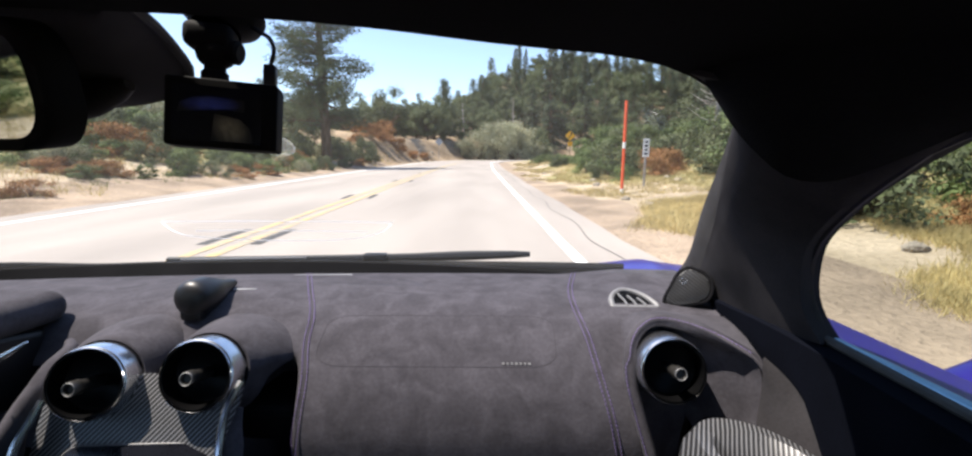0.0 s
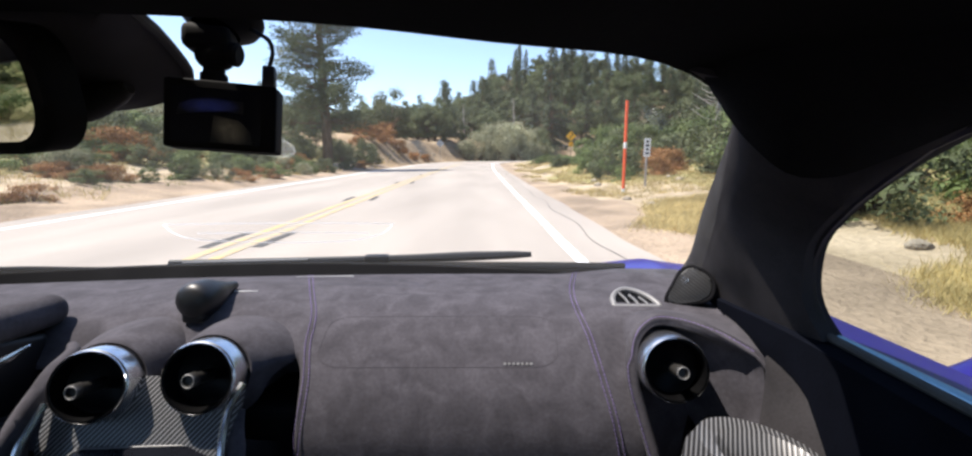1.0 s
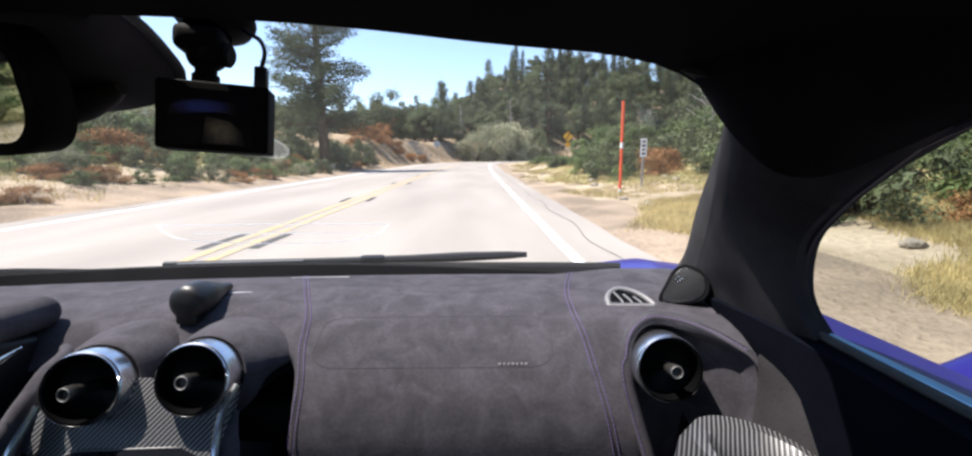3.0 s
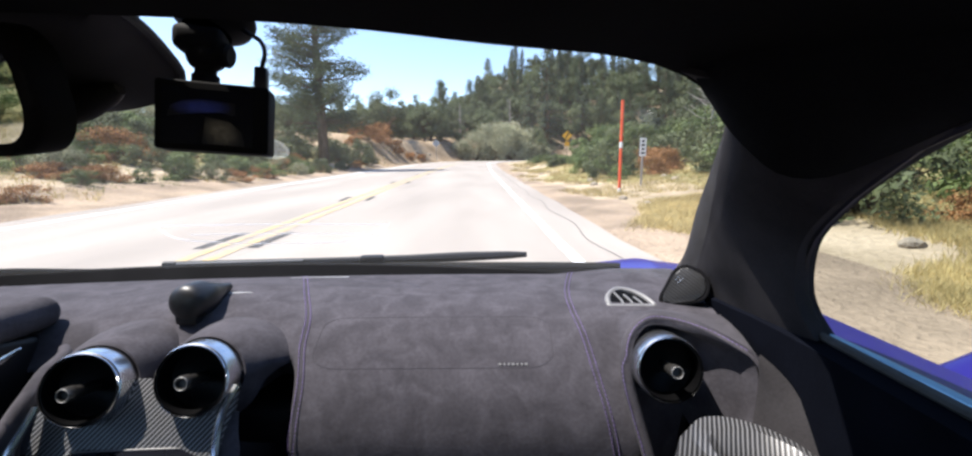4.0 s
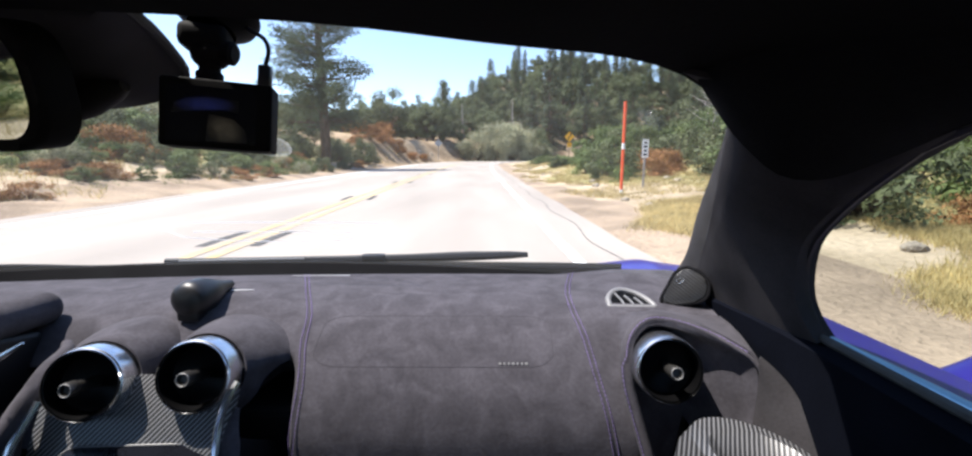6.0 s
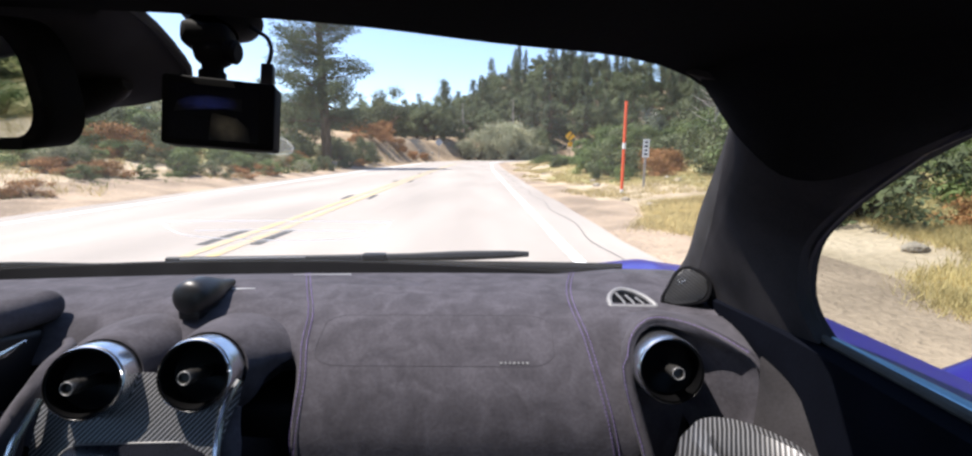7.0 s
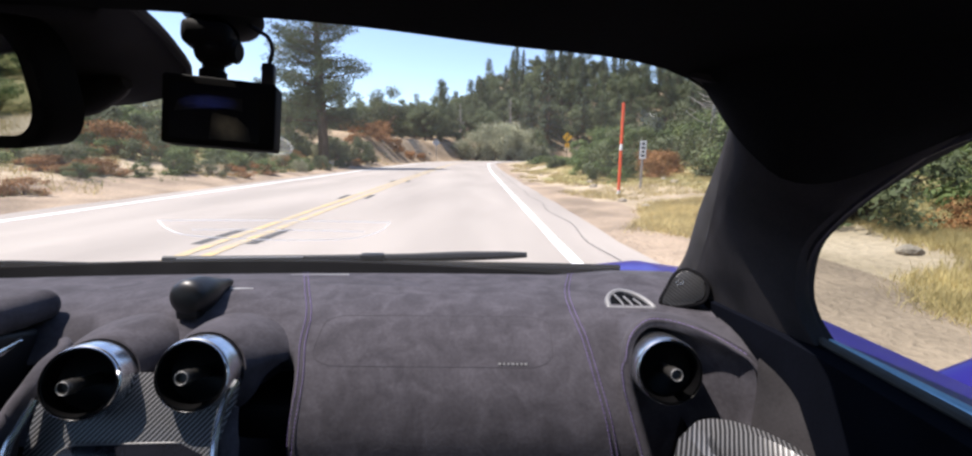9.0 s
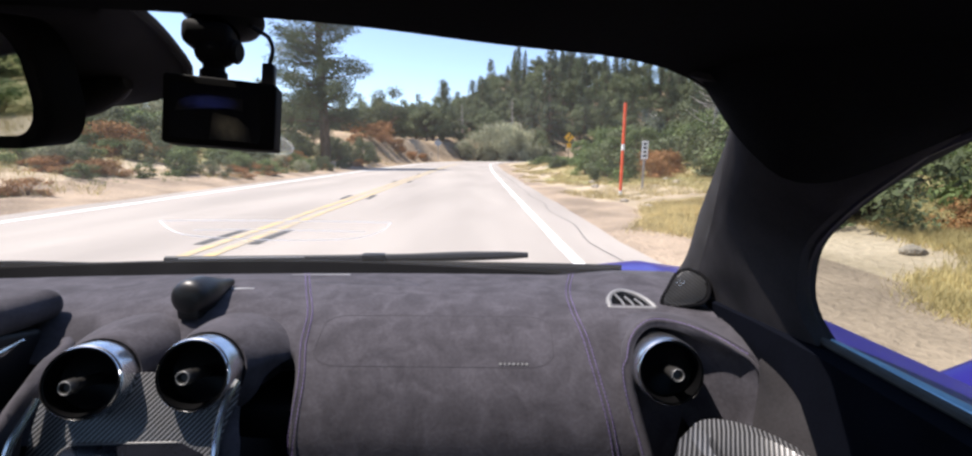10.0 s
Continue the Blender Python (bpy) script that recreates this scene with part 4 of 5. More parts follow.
# a windscreen reflection, imitated by thin white see-through lines inside the glass
REFLECTION = bpy.data.materials.new("white reflection lines")
REFLECTION.use_nodes = True
fn, fl = REFLECTION.node_tree.nodes, REFLECTION.node_tree.links
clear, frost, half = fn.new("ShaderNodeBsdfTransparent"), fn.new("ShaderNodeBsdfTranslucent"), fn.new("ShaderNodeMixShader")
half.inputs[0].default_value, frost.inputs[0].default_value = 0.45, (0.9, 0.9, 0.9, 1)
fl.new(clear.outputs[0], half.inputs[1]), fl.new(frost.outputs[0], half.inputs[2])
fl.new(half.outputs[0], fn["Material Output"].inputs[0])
FOOT, HEADLINE = spline(SCREEN_LOW, 60), spline(SCREEN_TOP, 60)


def on_glass(u, v):
    """A place on the glass: u across from the left, v up from its foot."""
    k = u * 59
    i = min(58, int(k))
    return FOOT[i].lerp(FOOT[i + 1], k - i).lerp(HEADLINE[i].lerp(HEADLINE[i + 1], k - i), v) + Vector((0, -0.003, -0.002))


overlay = thing("film_outline", on_glass(0.45, 0.1), label="thin white D-shaped lines imitating a reflection in the windscreen", category="sticker")
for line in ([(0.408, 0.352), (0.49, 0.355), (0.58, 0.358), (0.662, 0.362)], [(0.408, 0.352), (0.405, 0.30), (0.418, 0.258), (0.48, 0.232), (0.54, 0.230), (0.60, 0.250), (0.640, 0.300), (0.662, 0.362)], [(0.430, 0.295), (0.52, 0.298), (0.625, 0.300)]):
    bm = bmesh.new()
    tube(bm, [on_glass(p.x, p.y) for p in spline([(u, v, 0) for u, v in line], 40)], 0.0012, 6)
    part("strip", bm, REFLECTION, overlay)
# a round ghost reflection in the glass, modelled as a clear disc with a rim
GHOST = REFLECTION.copy()
GHOST.name = "clear adhesive film"
GHOST.node_tree.nodes["Mix Shader"].inputs[0].default_value = 0.06
mid = on_glass(0.605, 0.68)
across = (on_glass(0.615, 0.68) - mid).normalized()
upward = (on_glass(0.605, 0.70) - mid).normalized()
disc = thing("adhesive_pad", mid, label="faint round ghost reflection modelled as a disc on the windscreen", category="sticker")
ring = [mid + (across * math.cos(a) + upward * math.sin(a)) * 0.024 for a in np.linspace(0, 2 * math.pi, 40, endpoint=False)]
bm = bmesh.new()
surface(bm, [[p + (mid - p) * k for p in ring] for k in (0.0, 0.5, 0.98)], close=True)
part("disc", bm, GHOST, disc)
bm = bmesh.new()
tube(bm, ring + ring[:1], 0.0012, 6)
part("rim", bm, GHOST, disc, "rim of the ghost reflection")
# black band and cowl at its foot
low = spline(SCREEN_LOW, 40)
rise = [Vector((0, 0, 0.019 * float(ease(abs(p.x - MID), 0.42, 0.68)))) for p in low]
bm = bmesh.new()
surface(bm, [[p + Vector((0, -0.055, -0.012)) for p in low], [p + r + Vector((0, -0.02, 0.016)) for p, r in zip(low, rise)], [p + r + Vector((0, 0.02, 0.010)) for p, r in zip(low, rise)], [p + Vector((0, 0.10, -0.012)) for p in low]])
thick(bm, 0.006)
part("cowl", bm, LINER, None, "black plastic cowl at the foot of the windscreen", category="cowl", kind="structure")

# wiper
wiper = thing("wiper", at(-0.12, 1.02, -0.25), label="black wiper arm and blade parked at the windscreen foot", category="wiper")
bm = bmesh.new()
tube(bm, spline([at(-0.74, 1.00, -0.246), at(-0.45, 1.010, -0.243), at(-0.25, 1.01, -0.238), at(0.093, 0.985, -0.222)], 20), [0.009] * 14 + [0.010, 0.011, 0.011, 0.010, 0.009, 0.006], 8)
part("arm", bm, PLASTIC, wiper)
bm = bmesh.new()
tube(bm, spline([at(-0.72, 0.985, -0.256), at(-0.3, 1.0, -0.250), at(0.10, 0.965, -0.242), at(0.287, 0.925, -0.235)], 20), 0.0075, 6)
part("blade", bm, RUBBER, wiper)
bm = bmesh.new()
box(bm, Matrix.Translation(at(-0.262, 1.005, -0.238)) @ pose(0, 0, 0, 0, 0, 3), (0.055, 0.026, 0.022), 0.005)
part("clip", bm, PLASTIC, wiper)
bm = bmesh.new()
tube(bm, spline([at(-0.70, 0.985, -0.240), at(-0.42, 0.998, -0.236)], 4), 0.0022, 6)
part("spring", bm, SILVERPLASTIC, wiper, "bright metal spring rail")

# ---- pillars, headliner, door ----
W_EDGE = [at(0.372, 0.875, -0.245), at(0.365, 0.80, -0.180), at(0.324, 0.68, -0.085), at(0.274, 0.54, -0.007), at(0.232, 0.44, 0.035), at(0.196, 0.385, 0.050), at(0.150, 0.352, 0.064)]
S_EDGE = [at(0.342, 0.437, -0.192), at(0.333, 0.452, -0.167), at(0.327, 0.457, -0.138), at(0.320, 0.444, -0.090), at(0.313, 0.402, -0.049), at(0.305, 0.350, -0.014), at(0.295, 0.290, 0.016)]
for m in (False, True):
    w, s = spline(W_EDGE, 26), spline(S_EDGE, 26)
    # a lip that drops from the glass, then the rounded cover
    fall = [0.35 + 0.65 * float(ease(k, 0, 6)) - 0.75 * float(ease(k, 16, 25)) for k in range(26)]
    lip = [p + Vector((-0.012, -0.062, -0.024)) * f for p, f in zip(w, fall)]
    rows = [[p.lerp(q, t) + Vector((-0.004, 0, 0)) * math.sin(math.pi * t) for p, q in zip(w, lip)] for t in (0, 0.25, 0.5, 0.75)]
    for j in range(13):
        t = j / 12
        bulge = math.sin(math.pi * t) ** 0.8
        rows.append([a.lerp(b, t) + Vector((-0.016, -0.008, 0)) * bulge * (0.35 + 0.65 * math.sin(math.pi * min(1, k / 25 + 0.15))) for k, (a, b) in enumerate(zip(lip, s))])
    rows.insert(0, [p + Vector((0.022, 0.02, 0.004)) for p in rows[0]])
    rows.append([p + Vector((0.03, 0.012, 0)) for p in rows[-1]])
    if m:
        rows = [[flip(p) for p in r] for r in rows]
    bm = bmesh.new()
    surface(bm, rows)
    thick(bm, 0.004)
    part("pillar_left" if m else "pillar_right", bm, PILLAR, None, "thick windscreen pillar trimmed in dark grey cloth", category="pillar", kind="structure")
    # rubber seal round the side glass
    bm = bmesh.new()
    seal = spline([at(0.358, 0.450, -0.20), at(0.345, 0.470, -0.145), at(0.336, 0.456, -0.093), at(0.329, 0.414, -0.049), at(0.319, 0.360, -0.013), at(0.307, 0.295, 0.019), at(0.292, 0.1, 0.075), at(0.288, -0.15, 0.085), at(0.30, -0.4, 0.03), at(0.345, -0.52, -0.16)], 50)
    tube(bm, [flip(p) for p in seal] if m else seal, 0.006, 8)
    part("window_seal", bm, RUBBER, None, "black rubber seal round the side window", category="window seal", kind="structure")
    bm = bmesh.new()
    top = spline([at(0.344, 0.475, -0.12), at(0.334, 0.43, -0.06), at(0.319, 0.35, -0.004), at(0.305, 0.25, 0.040), at(0.292, 0.1, 0.075), at(0.288, -0.15, 0.085), at(0.30, -0.4, 0.03)], 24)
    sill = spline([at(0.362, 0.50, -0.194), at(0.362, 0.0, -0.188), at(0.356, -0.5, -0.184)], 24)
    if m:
        top, sill = [flip(p) for p in top], [flip(p) for p in sill]
    surface(bm, [top, sill])
    part("window_2" if m else "window_1", bm, SIDEGLASS, None, "frameless side window glass, wound up", category="window", kind="structure").visible_shadow = False

HEAD = [at(0.240, 0.430, 0.020), at(0.187, 0.378, 0.045), at(0.147, 0.35, 0.0595), at(0.096, 0.335, 0.0695), at(0.007, 0.322, 0.0750), at(-0.152, 0.318, 0.0895), at(MID, 0.316, 0.097)]
HEAD = HEAD + [flip(p) for p in HEAD[-2::-1]]
BACK1 = [at(0.297, 0.285, 0.022), at(0.27, 0.20, 0.062), at(0.18, 0.13, 0.10), at(0.02, 0.10, 0.118), at(-0.15, 0.09, 0.124), at(MID, 0.09, 0.128)]
BACK1 = BACK1 + [flip(p) for p in BACK1[-2::-1]]
BACK2 = [at(0.288, 0.02, 0.088), at(0.25, -0.1, 0.112), at(0.16, -0.14, 0.132), at(0.02, -0.15, 0.142), at(-0.15, -0.15, 0.146), at(MID, -0.15, 0.148)]
BACK2 = BACK2 + [flip(p) for p in BACK2[-2::-1]]
BACK3 = [at(0.296, -0.5, 0.02), at(0.25, -0.62, 0.07), at(0.15, -0.64, 0.085), at(0.02, -0.65, 0.09), at(-0.15, -0.65, 0.09), at(MID, -0.65, 0.09)]
BACK3 = BACK3 + [flip(p) for p in BACK3[-2::-1]]
bm = bmesh.new()
rows = loft([HEAD, BACK1, BACK2, BACK3], 56, 7)
over = [[p + Vector((0, 0, 0.014)) for p in r] for r in rows[::-1]]
surface(bm, rows + over + rows[:1])
bmesh.ops.remove_doubles(bm, verts=bm.verts, dist=1e-5)
part("ceiling", bm, LINER, None, "black cloth headliner over the cabin", category="headliner", kind="structure")
# padded joint between headliner and pillar
FOLD = [at(0.178, 0.362, 0.044), at(0.186, 0.352, 0.026), at(0.199, 0.345, 0.008), at(0.222, 0.338, -0.012), at(0.250, 0.330, -0.014), at(0.272, 0.305, 0.002), at(0.283, 0.262, 0.024), at(0.28, 0.15, 0.06)]
INNER = [at(0.150, 0.345, 0.070), at(0.158, 0.325, 0.078), at(0.172, 0.300, 0.083), at(0.195, 0.270, 0.088), at(0.222, 0.245, 0.088), at(0.25, 0.21, 0.088), at(0.268, 0.16, 0.09), at(0.27, 0.08, 0.095)]
for m in (False, True):
    a, b = spline(FOLD, 30), spline(INNER, 30)
    rows = [[p.lerp(q, t) + Vector((-0.004, -0.010, -0.003)) * math.sin(math.pi * t) for p, q in zip(a, b)] for t in np.linspace(0, 1, 9)]
    bm = bmesh.new()
    surface(bm, [[flip(p) for p in r] for r in rows] if m else rows)
    thick(bm, 0.003)
    part("trim", bm, TRIM, None, "black headliner corner rolled down to the pillar", category="trim", kind="structure")
bm = bmesh.new()
tube(bm, spline(FOLD, 30), [0.002] + [0.0032] * 28 + [0.002], 10)
part("trim", bm, LINER, None, "rolled edge where headliner meets pillar", category="trim", kind="structure")

# doors inside
for m in (False, True):
    door = thing("car_door", (2 * MID - 0.36 if m else 0.36, 0.1, 0.25), label="dark leather inner door card with sill below the window", category="car door")
    lines = [[at(0.365, 0.66, -0.205), at(0.362, 0.44, -0.192), at(0.362, 0.0, -0.188), at(0.356, -0.5, -0.184)],
             [at(0.335, 0.66, -0.215), at(0.330, 0.44, -0.196), at(0.328, 0.0, -0.192), at(0.325, -0.5, -0.19)],
             [at(0.343, 0.66, -0.26), at(0.332, 0.44, -0.25), at(0.320, 0.0, -0.25), at(0.320, -0.5, -0.25)],
             [at(0.345, 0.66, -0.38), at(0.335, 0.44, -0.36), at(0.33, 0.0, -0.36), at(0.33, -0.5, -0.36)],
             [at(0.355, 0.66, -0.75), at(0.35, 0.44, -0.75), at(0.35, 0.0, -0.75), at(0.35, -0.5, -0.75)]]
    bm = bmesh.new()
    rows = loft(lines, 20, 5)
    surface(bm, [[flip(p) for p in r] for r in rows] if m else rows)
    thick(bm, 0.01)
    part("door_card", bm, LEATHER, door)
    bm = bmesh.new()
    strip = spline([at(0.354, 0.45, -0.190), at(0.354, 0.0, -0.186), at(0.349, -0.5, -0.182)], 20)
    tube(bm, [flip(p) for p in strip] if m else strip, 0.006, 8, squash=0.7)
    part("sill_strip", bm, GREYRUBBER, door, "grey rubber strip along the window sill")
    bm = bmesh.new()
    strip = spline([at(0.366, 0.468, -0.1955), at(0.366, 0.30, -0.1895), at(0.366, 0.0, -0.186), at(0.360, -0.5, -0.184)], 24)
    tube(bm, [flip(p) for p in strip] if m else strip, 0.0075, 8, squash=0.8)
    part("sill_finisher", bm, SKY_SILL, door, "sill finisher along the glass, coloured blue for reflected sky")
    if not m:
        # suede pad at the door's front corner, in a darker tone that imitates shade
        bm = bmesh.new()
        top = spline([at(0.3105, 0.475, -0.2240), at(0.322, 0.460, -0.2355), at(0.3300, 0.445, -0.2490), at(0.336, 0.415, -0.275), at(0.340, 0.385, -0.305)], 16)
        low = spline([at(0.3085, 0.472, -0.240), at(0.3060, 0.468, -0.270), at(0.3010, 0.462, -0.304), at(0.296, 0.452, -0.335), at(0.295, 0.44, -0.38)], 16)
        surface(bm, [[p.lerp(q, t) + Vector((-0.003, -0.003, 0.001)) * math.sin(math.pi * t) for p, q in zip(top, low)] for t in np.linspace(0, 1, 8)])
        thick(bm, 0.006)
        part("corner_pad", bm, PILLAR, door, "suede corner pad, darkened to imitate shade")
        # carbon grab cup
        bm = bmesh.new()
        rows = []
        c = at(0.249, 0.375, -0.318)
        for rx, ry, h, fwd in ((0.028, 0.020, 0.016, -0.034), (0.034, 0.026, 0.034, -0.028), (0.043, 0.040, 0.050, -0.014), (0.053, 0.052, 0.048, -0.004), (0.061, 0.060, 0.026, 0.0), (0.065, 0.062, -0.01, 0.0), (0.066, 0.062, -0.09, 0.0)):
            rows.append([c + Vector((math.cos(a) * rx + 0.01 * math.sin(a), math.sin(a) * ry - 0.30 * math.cos(a) * rx + fwd, h - 0.10 * math.cos(a) * rx)) for a in np.linspace(0, 2 * math.pi, 56, endpoint=False)])
        surface(bm, rows, close=True)
        thick(bm, 0.005)
        pull = part("grab_cup", bm, CARBON_WIDE, door, "carbon-fibre door pull")
        bm = bmesh.new()
        loop = rows[0] + rows[0][:1]
        tube(bm, loop, 0.0035, 8)
        part("lip", bm, SATIN, pull, "bright lip round the pull")
        # carbon tweeter cover at the pillar's foot
        tweeter = thing("tweeter_cover", at(0.312, 0.67, -0.235), label="small glossy carbon-fibre tweeter cover at the pillar foot", category="speaker")
        face = look(at(0.303, 0.655, -0.200), at(0.03, 0.10, 0.02)) @ pose(0, 0, 0, 0, 180, 0)
        shape = [(p.x, p.y) for p in spline([(-0.9 * q[0], 0.9 * q[1], 0) for q in ((0.002, 0.034), (-0.020, 0.027), (-0.033, 0.008), (-0.027, -0.014), (0.0, -0.025), (0.027, -0.031), (0.034, -0.022), (0.026, 0.0), (0.016, 0.024), (0.002, 0.034))], 36)[:-1]]
        bm = bmesh.new()
        slab(bm, shape, -0.020, 0.004, face, 0.003)
        part("plate", bm, CARBON_PLATE, tweeter)
        bm = bmesh.new()
        tube(bm, [face @ Vector((x * 1.06, y * 1.06, 0.0)) for x, y in shape + shape[:1]], 0.0035, 8)
        part("surround", bm, TRIM, tweeter, "dark cloth surround")
        for k in range(7):
            bm = bmesh.new()
            bmesh.ops.create_icosphere(bm, subdivisions=1, radius=0.0011, matrix=Matrix.Translation(face @ Vector((-0.004 - 0.003 * (k % 4), 0.010 + 0.004 * (k // 4) - 0.002 * (k % 3), 0.0042))))
            part("stud", bm, SATIN, tweeter, "tiny bright stud")

# ---- dashboard ----
dash = thing("dashboard", at(-0.1, 0.75, -0.30), label="grey suede dashboard with purple stitching and round vents", category="dashboard")
PROFILE = [(0.93, -0.262), (0.87, -0.236), (0.78, -0.226), (0.70, -0.223), (0.645, -0.227), (0.60, -0.241), (0.562, -0.268), (0.532, -0.300), (0.513, -0.335), (0.504, -0.372), (0.502, -0.43), (0.525, -0.56)]
CURVE = spline(PROFILE, 90)


def pad(x, t):
    """A point of the dashboard's skin: x across the car, t from the windscreen (0) to the knees (1)."""
    k = t * 89
    i = min(88, int(k))
    y, z = CURVE[i].lerp(CURVE[i + 1], k - i)
    front = float(ease(t, 0.42, 0.62))
    y -= 0.09 * (x + 0.03) ** 2 * (1 - front)
    y += 0.075 * front * float(ease(x, 0.192, 0.220))
    # a deep gap beside the console, and the lip under which the console begins
    gap = float(ease(-x, 0.246, 0.272)) * (1 - float(ease(-x, 0.312, 0.334)))
    y += 0.13 * gap * float(ease(t, 0.535, 0.68))
    y += 0.075 * float(ease(-x, 0.316, 0.336)) * float(ease(t, 0.572, 0.60))
    z += 0.010 * math.exp(-((x + 0.42) / 0.12) ** 2) * (1 - front) * float(ease(t, 0.1, 0.3))
    z += 0.013 * float(ease(x, 0.12, 0.28)) * (1 - float(ease(t, 0.12, 0.30)))
    return at(x, y, z)


def pad_t(y, x=0.0):
    """The t at which the skin lies y ahead, on its upper run."""
    return min(np.linspace(0, 1, 400), key=lambda t: abs(pad(x, t).y - y))


bm = bmesh.new()
rows = []
for j in range(121):
    end = 0.36 - 0.078 * float(ease(j / 120, 0.40, 0.52))
    rows.append([pad(-1.22 + (end + 1.22) * i / 390, j / 120) for i in range(391)])
surface(bm, rows)
thick(bm, 0.006)
part("pad", bm, SUEDE, dash, "grey suede pad")


def on_pad(pts, n, lift):
    """Points along the skin through (x, t) pairs."""
    flat = spline([(x, t, 0) for x, t in pts], n)
    out = []
    for q in flat:
        p, e = pad(q.x, q.y), 0.004
        nrm = (pad(q.x + e, q.y) - pad(q.x - e, q.y)).cross(pad(q.x, min(1, q.y + e)) - pad(q.x, max(0, q.y - e))).normalized()
        if nrm.z < 0 and nrm.y > -0.2 or nrm.y > 0.5:
            nrm = -nrm
        out.append(p + nrm * lift)
    return out


def stitching(name, pts, mat=THREAD, length=0.0036, gap=0.0016, r=0.00055):
    """A row of single stitches along a line of points."""
    bm = bmesh.new()
    s = np.concatenate([[0], np.cumsum([(b - a).length for a, b in zip(pts, pts[1:])])])
    arr = np.array([list(p) for p in pts])
    q = 0.0
    while q + length < s[-1]:
        a, b = (Vector([np.interp(v, s, arr[:, k]) for k in range(3)]) for v in (q, q + length))
        tube(bm, [a, (a + b) / 2 + Vector((0, -0.0004, 0.0004)), b], r, 5)
        q += length + gap
    return part(name, bm, mat, dash, "purple stitching", kind="stuff")


SEAM_L = [(-0.360, 0.09), (-0.292, 0.33), (-0.258, 0.45), (-0.250, 0.53), (-0.241, 0.61), (-0.246, 0.725), (-0.252, 0.82)]
SEAM_R = [(0.170, 0.09), (0.136, 0.30), (0.128, 0.42), (0.137, 0.52), (0.145, 0.595), (0.157, 0.68), (0.172, 0.82)]
for line in (SEAM_L, SEAM_R):
    for k, o in enumerate((-0.0034, 0.0034)):
        stitching("stitching", on_pad([(x + o, t) for x, t in line], 160, 0.0012))
    bm = bmesh.new()
    tube(bm, on_pad(line, 120, -0.0004), 0.0008, 6)
    part("seam", bm, GROOVE, dash, "dark seam")

# airbag lid: a rounded outline pressed into the suede
TA, TB = 0.452, 0.572
lid = []
for (cx, ct), a0 in (((0.056, TA + 0.03), -90), ((0.056, TB - 0.03), 0), ((-0.200, TB - 0.03), 90), ((-0.196, TA + 0.03), 180)):
    for k in range(7):
        a = radians(a0 + 15 * k)
        lid.append((cx + 0.034 * math.cos(a), ct + 0.03 * math.sin(a)))
lid.append(lid[0])
bm = bmesh.new()
out = []
for (x0, t0), (x1, t1) in zip(lid, lid[1:]):
    for k in range(8):
        out.append(pad(x0 + (x1 - x0) * k / 8, t0 + (t1 - t0) * k / 8))
out.append(out[0])
tube(bm, out, 0.0004, 6)
part("lid_groove", bm, GROOVE, dash, "airbag lid outline pressed in the suede")
for k in range(7):
    bm = bmesh.new()
    p = pad(0.018 + 0.0058 * k, TB - 0.007)
    box(bm, Matrix.Translation(p + Vector((0, -0.0008, 0.0006))) @ pose(0, 0, 0, 52, 0, 0), (0.0026 if k % 3 else 0.0036, 0.0030, 0.0006))
    part("letter_bar", bm, PRINT, dash, "pale printed mark", smooth=False)
# defroster slot trim at the windscreen foot
bm = bmesh.new()
tube(bm, [pad(x, 0.15) + Vector((0, 0, 0.001)) for x in np.linspace(-0.370, -0.262, 12)], [0.0006 + 0.00013 * k for k in range(12)], 8, squash=0.8)
part("slot_trim", bm, WHITEPLASTIC, dash, "bright strip at the defroster slot")
bm = bmesh.new()
tube(bm, [pad(-0.404 + 0.032 * q, 0.352 - 0.008 * q) + Vector((0, 0, 0.0005)) for q in np.linspace(0, 1, 8)], [0.0036 - 0.0003 * k for k in range(8)], 8, squash=0.6)
part("slot_trim", bm, WHITEPLASTIC, dash, "bright strip at the defroster slot")


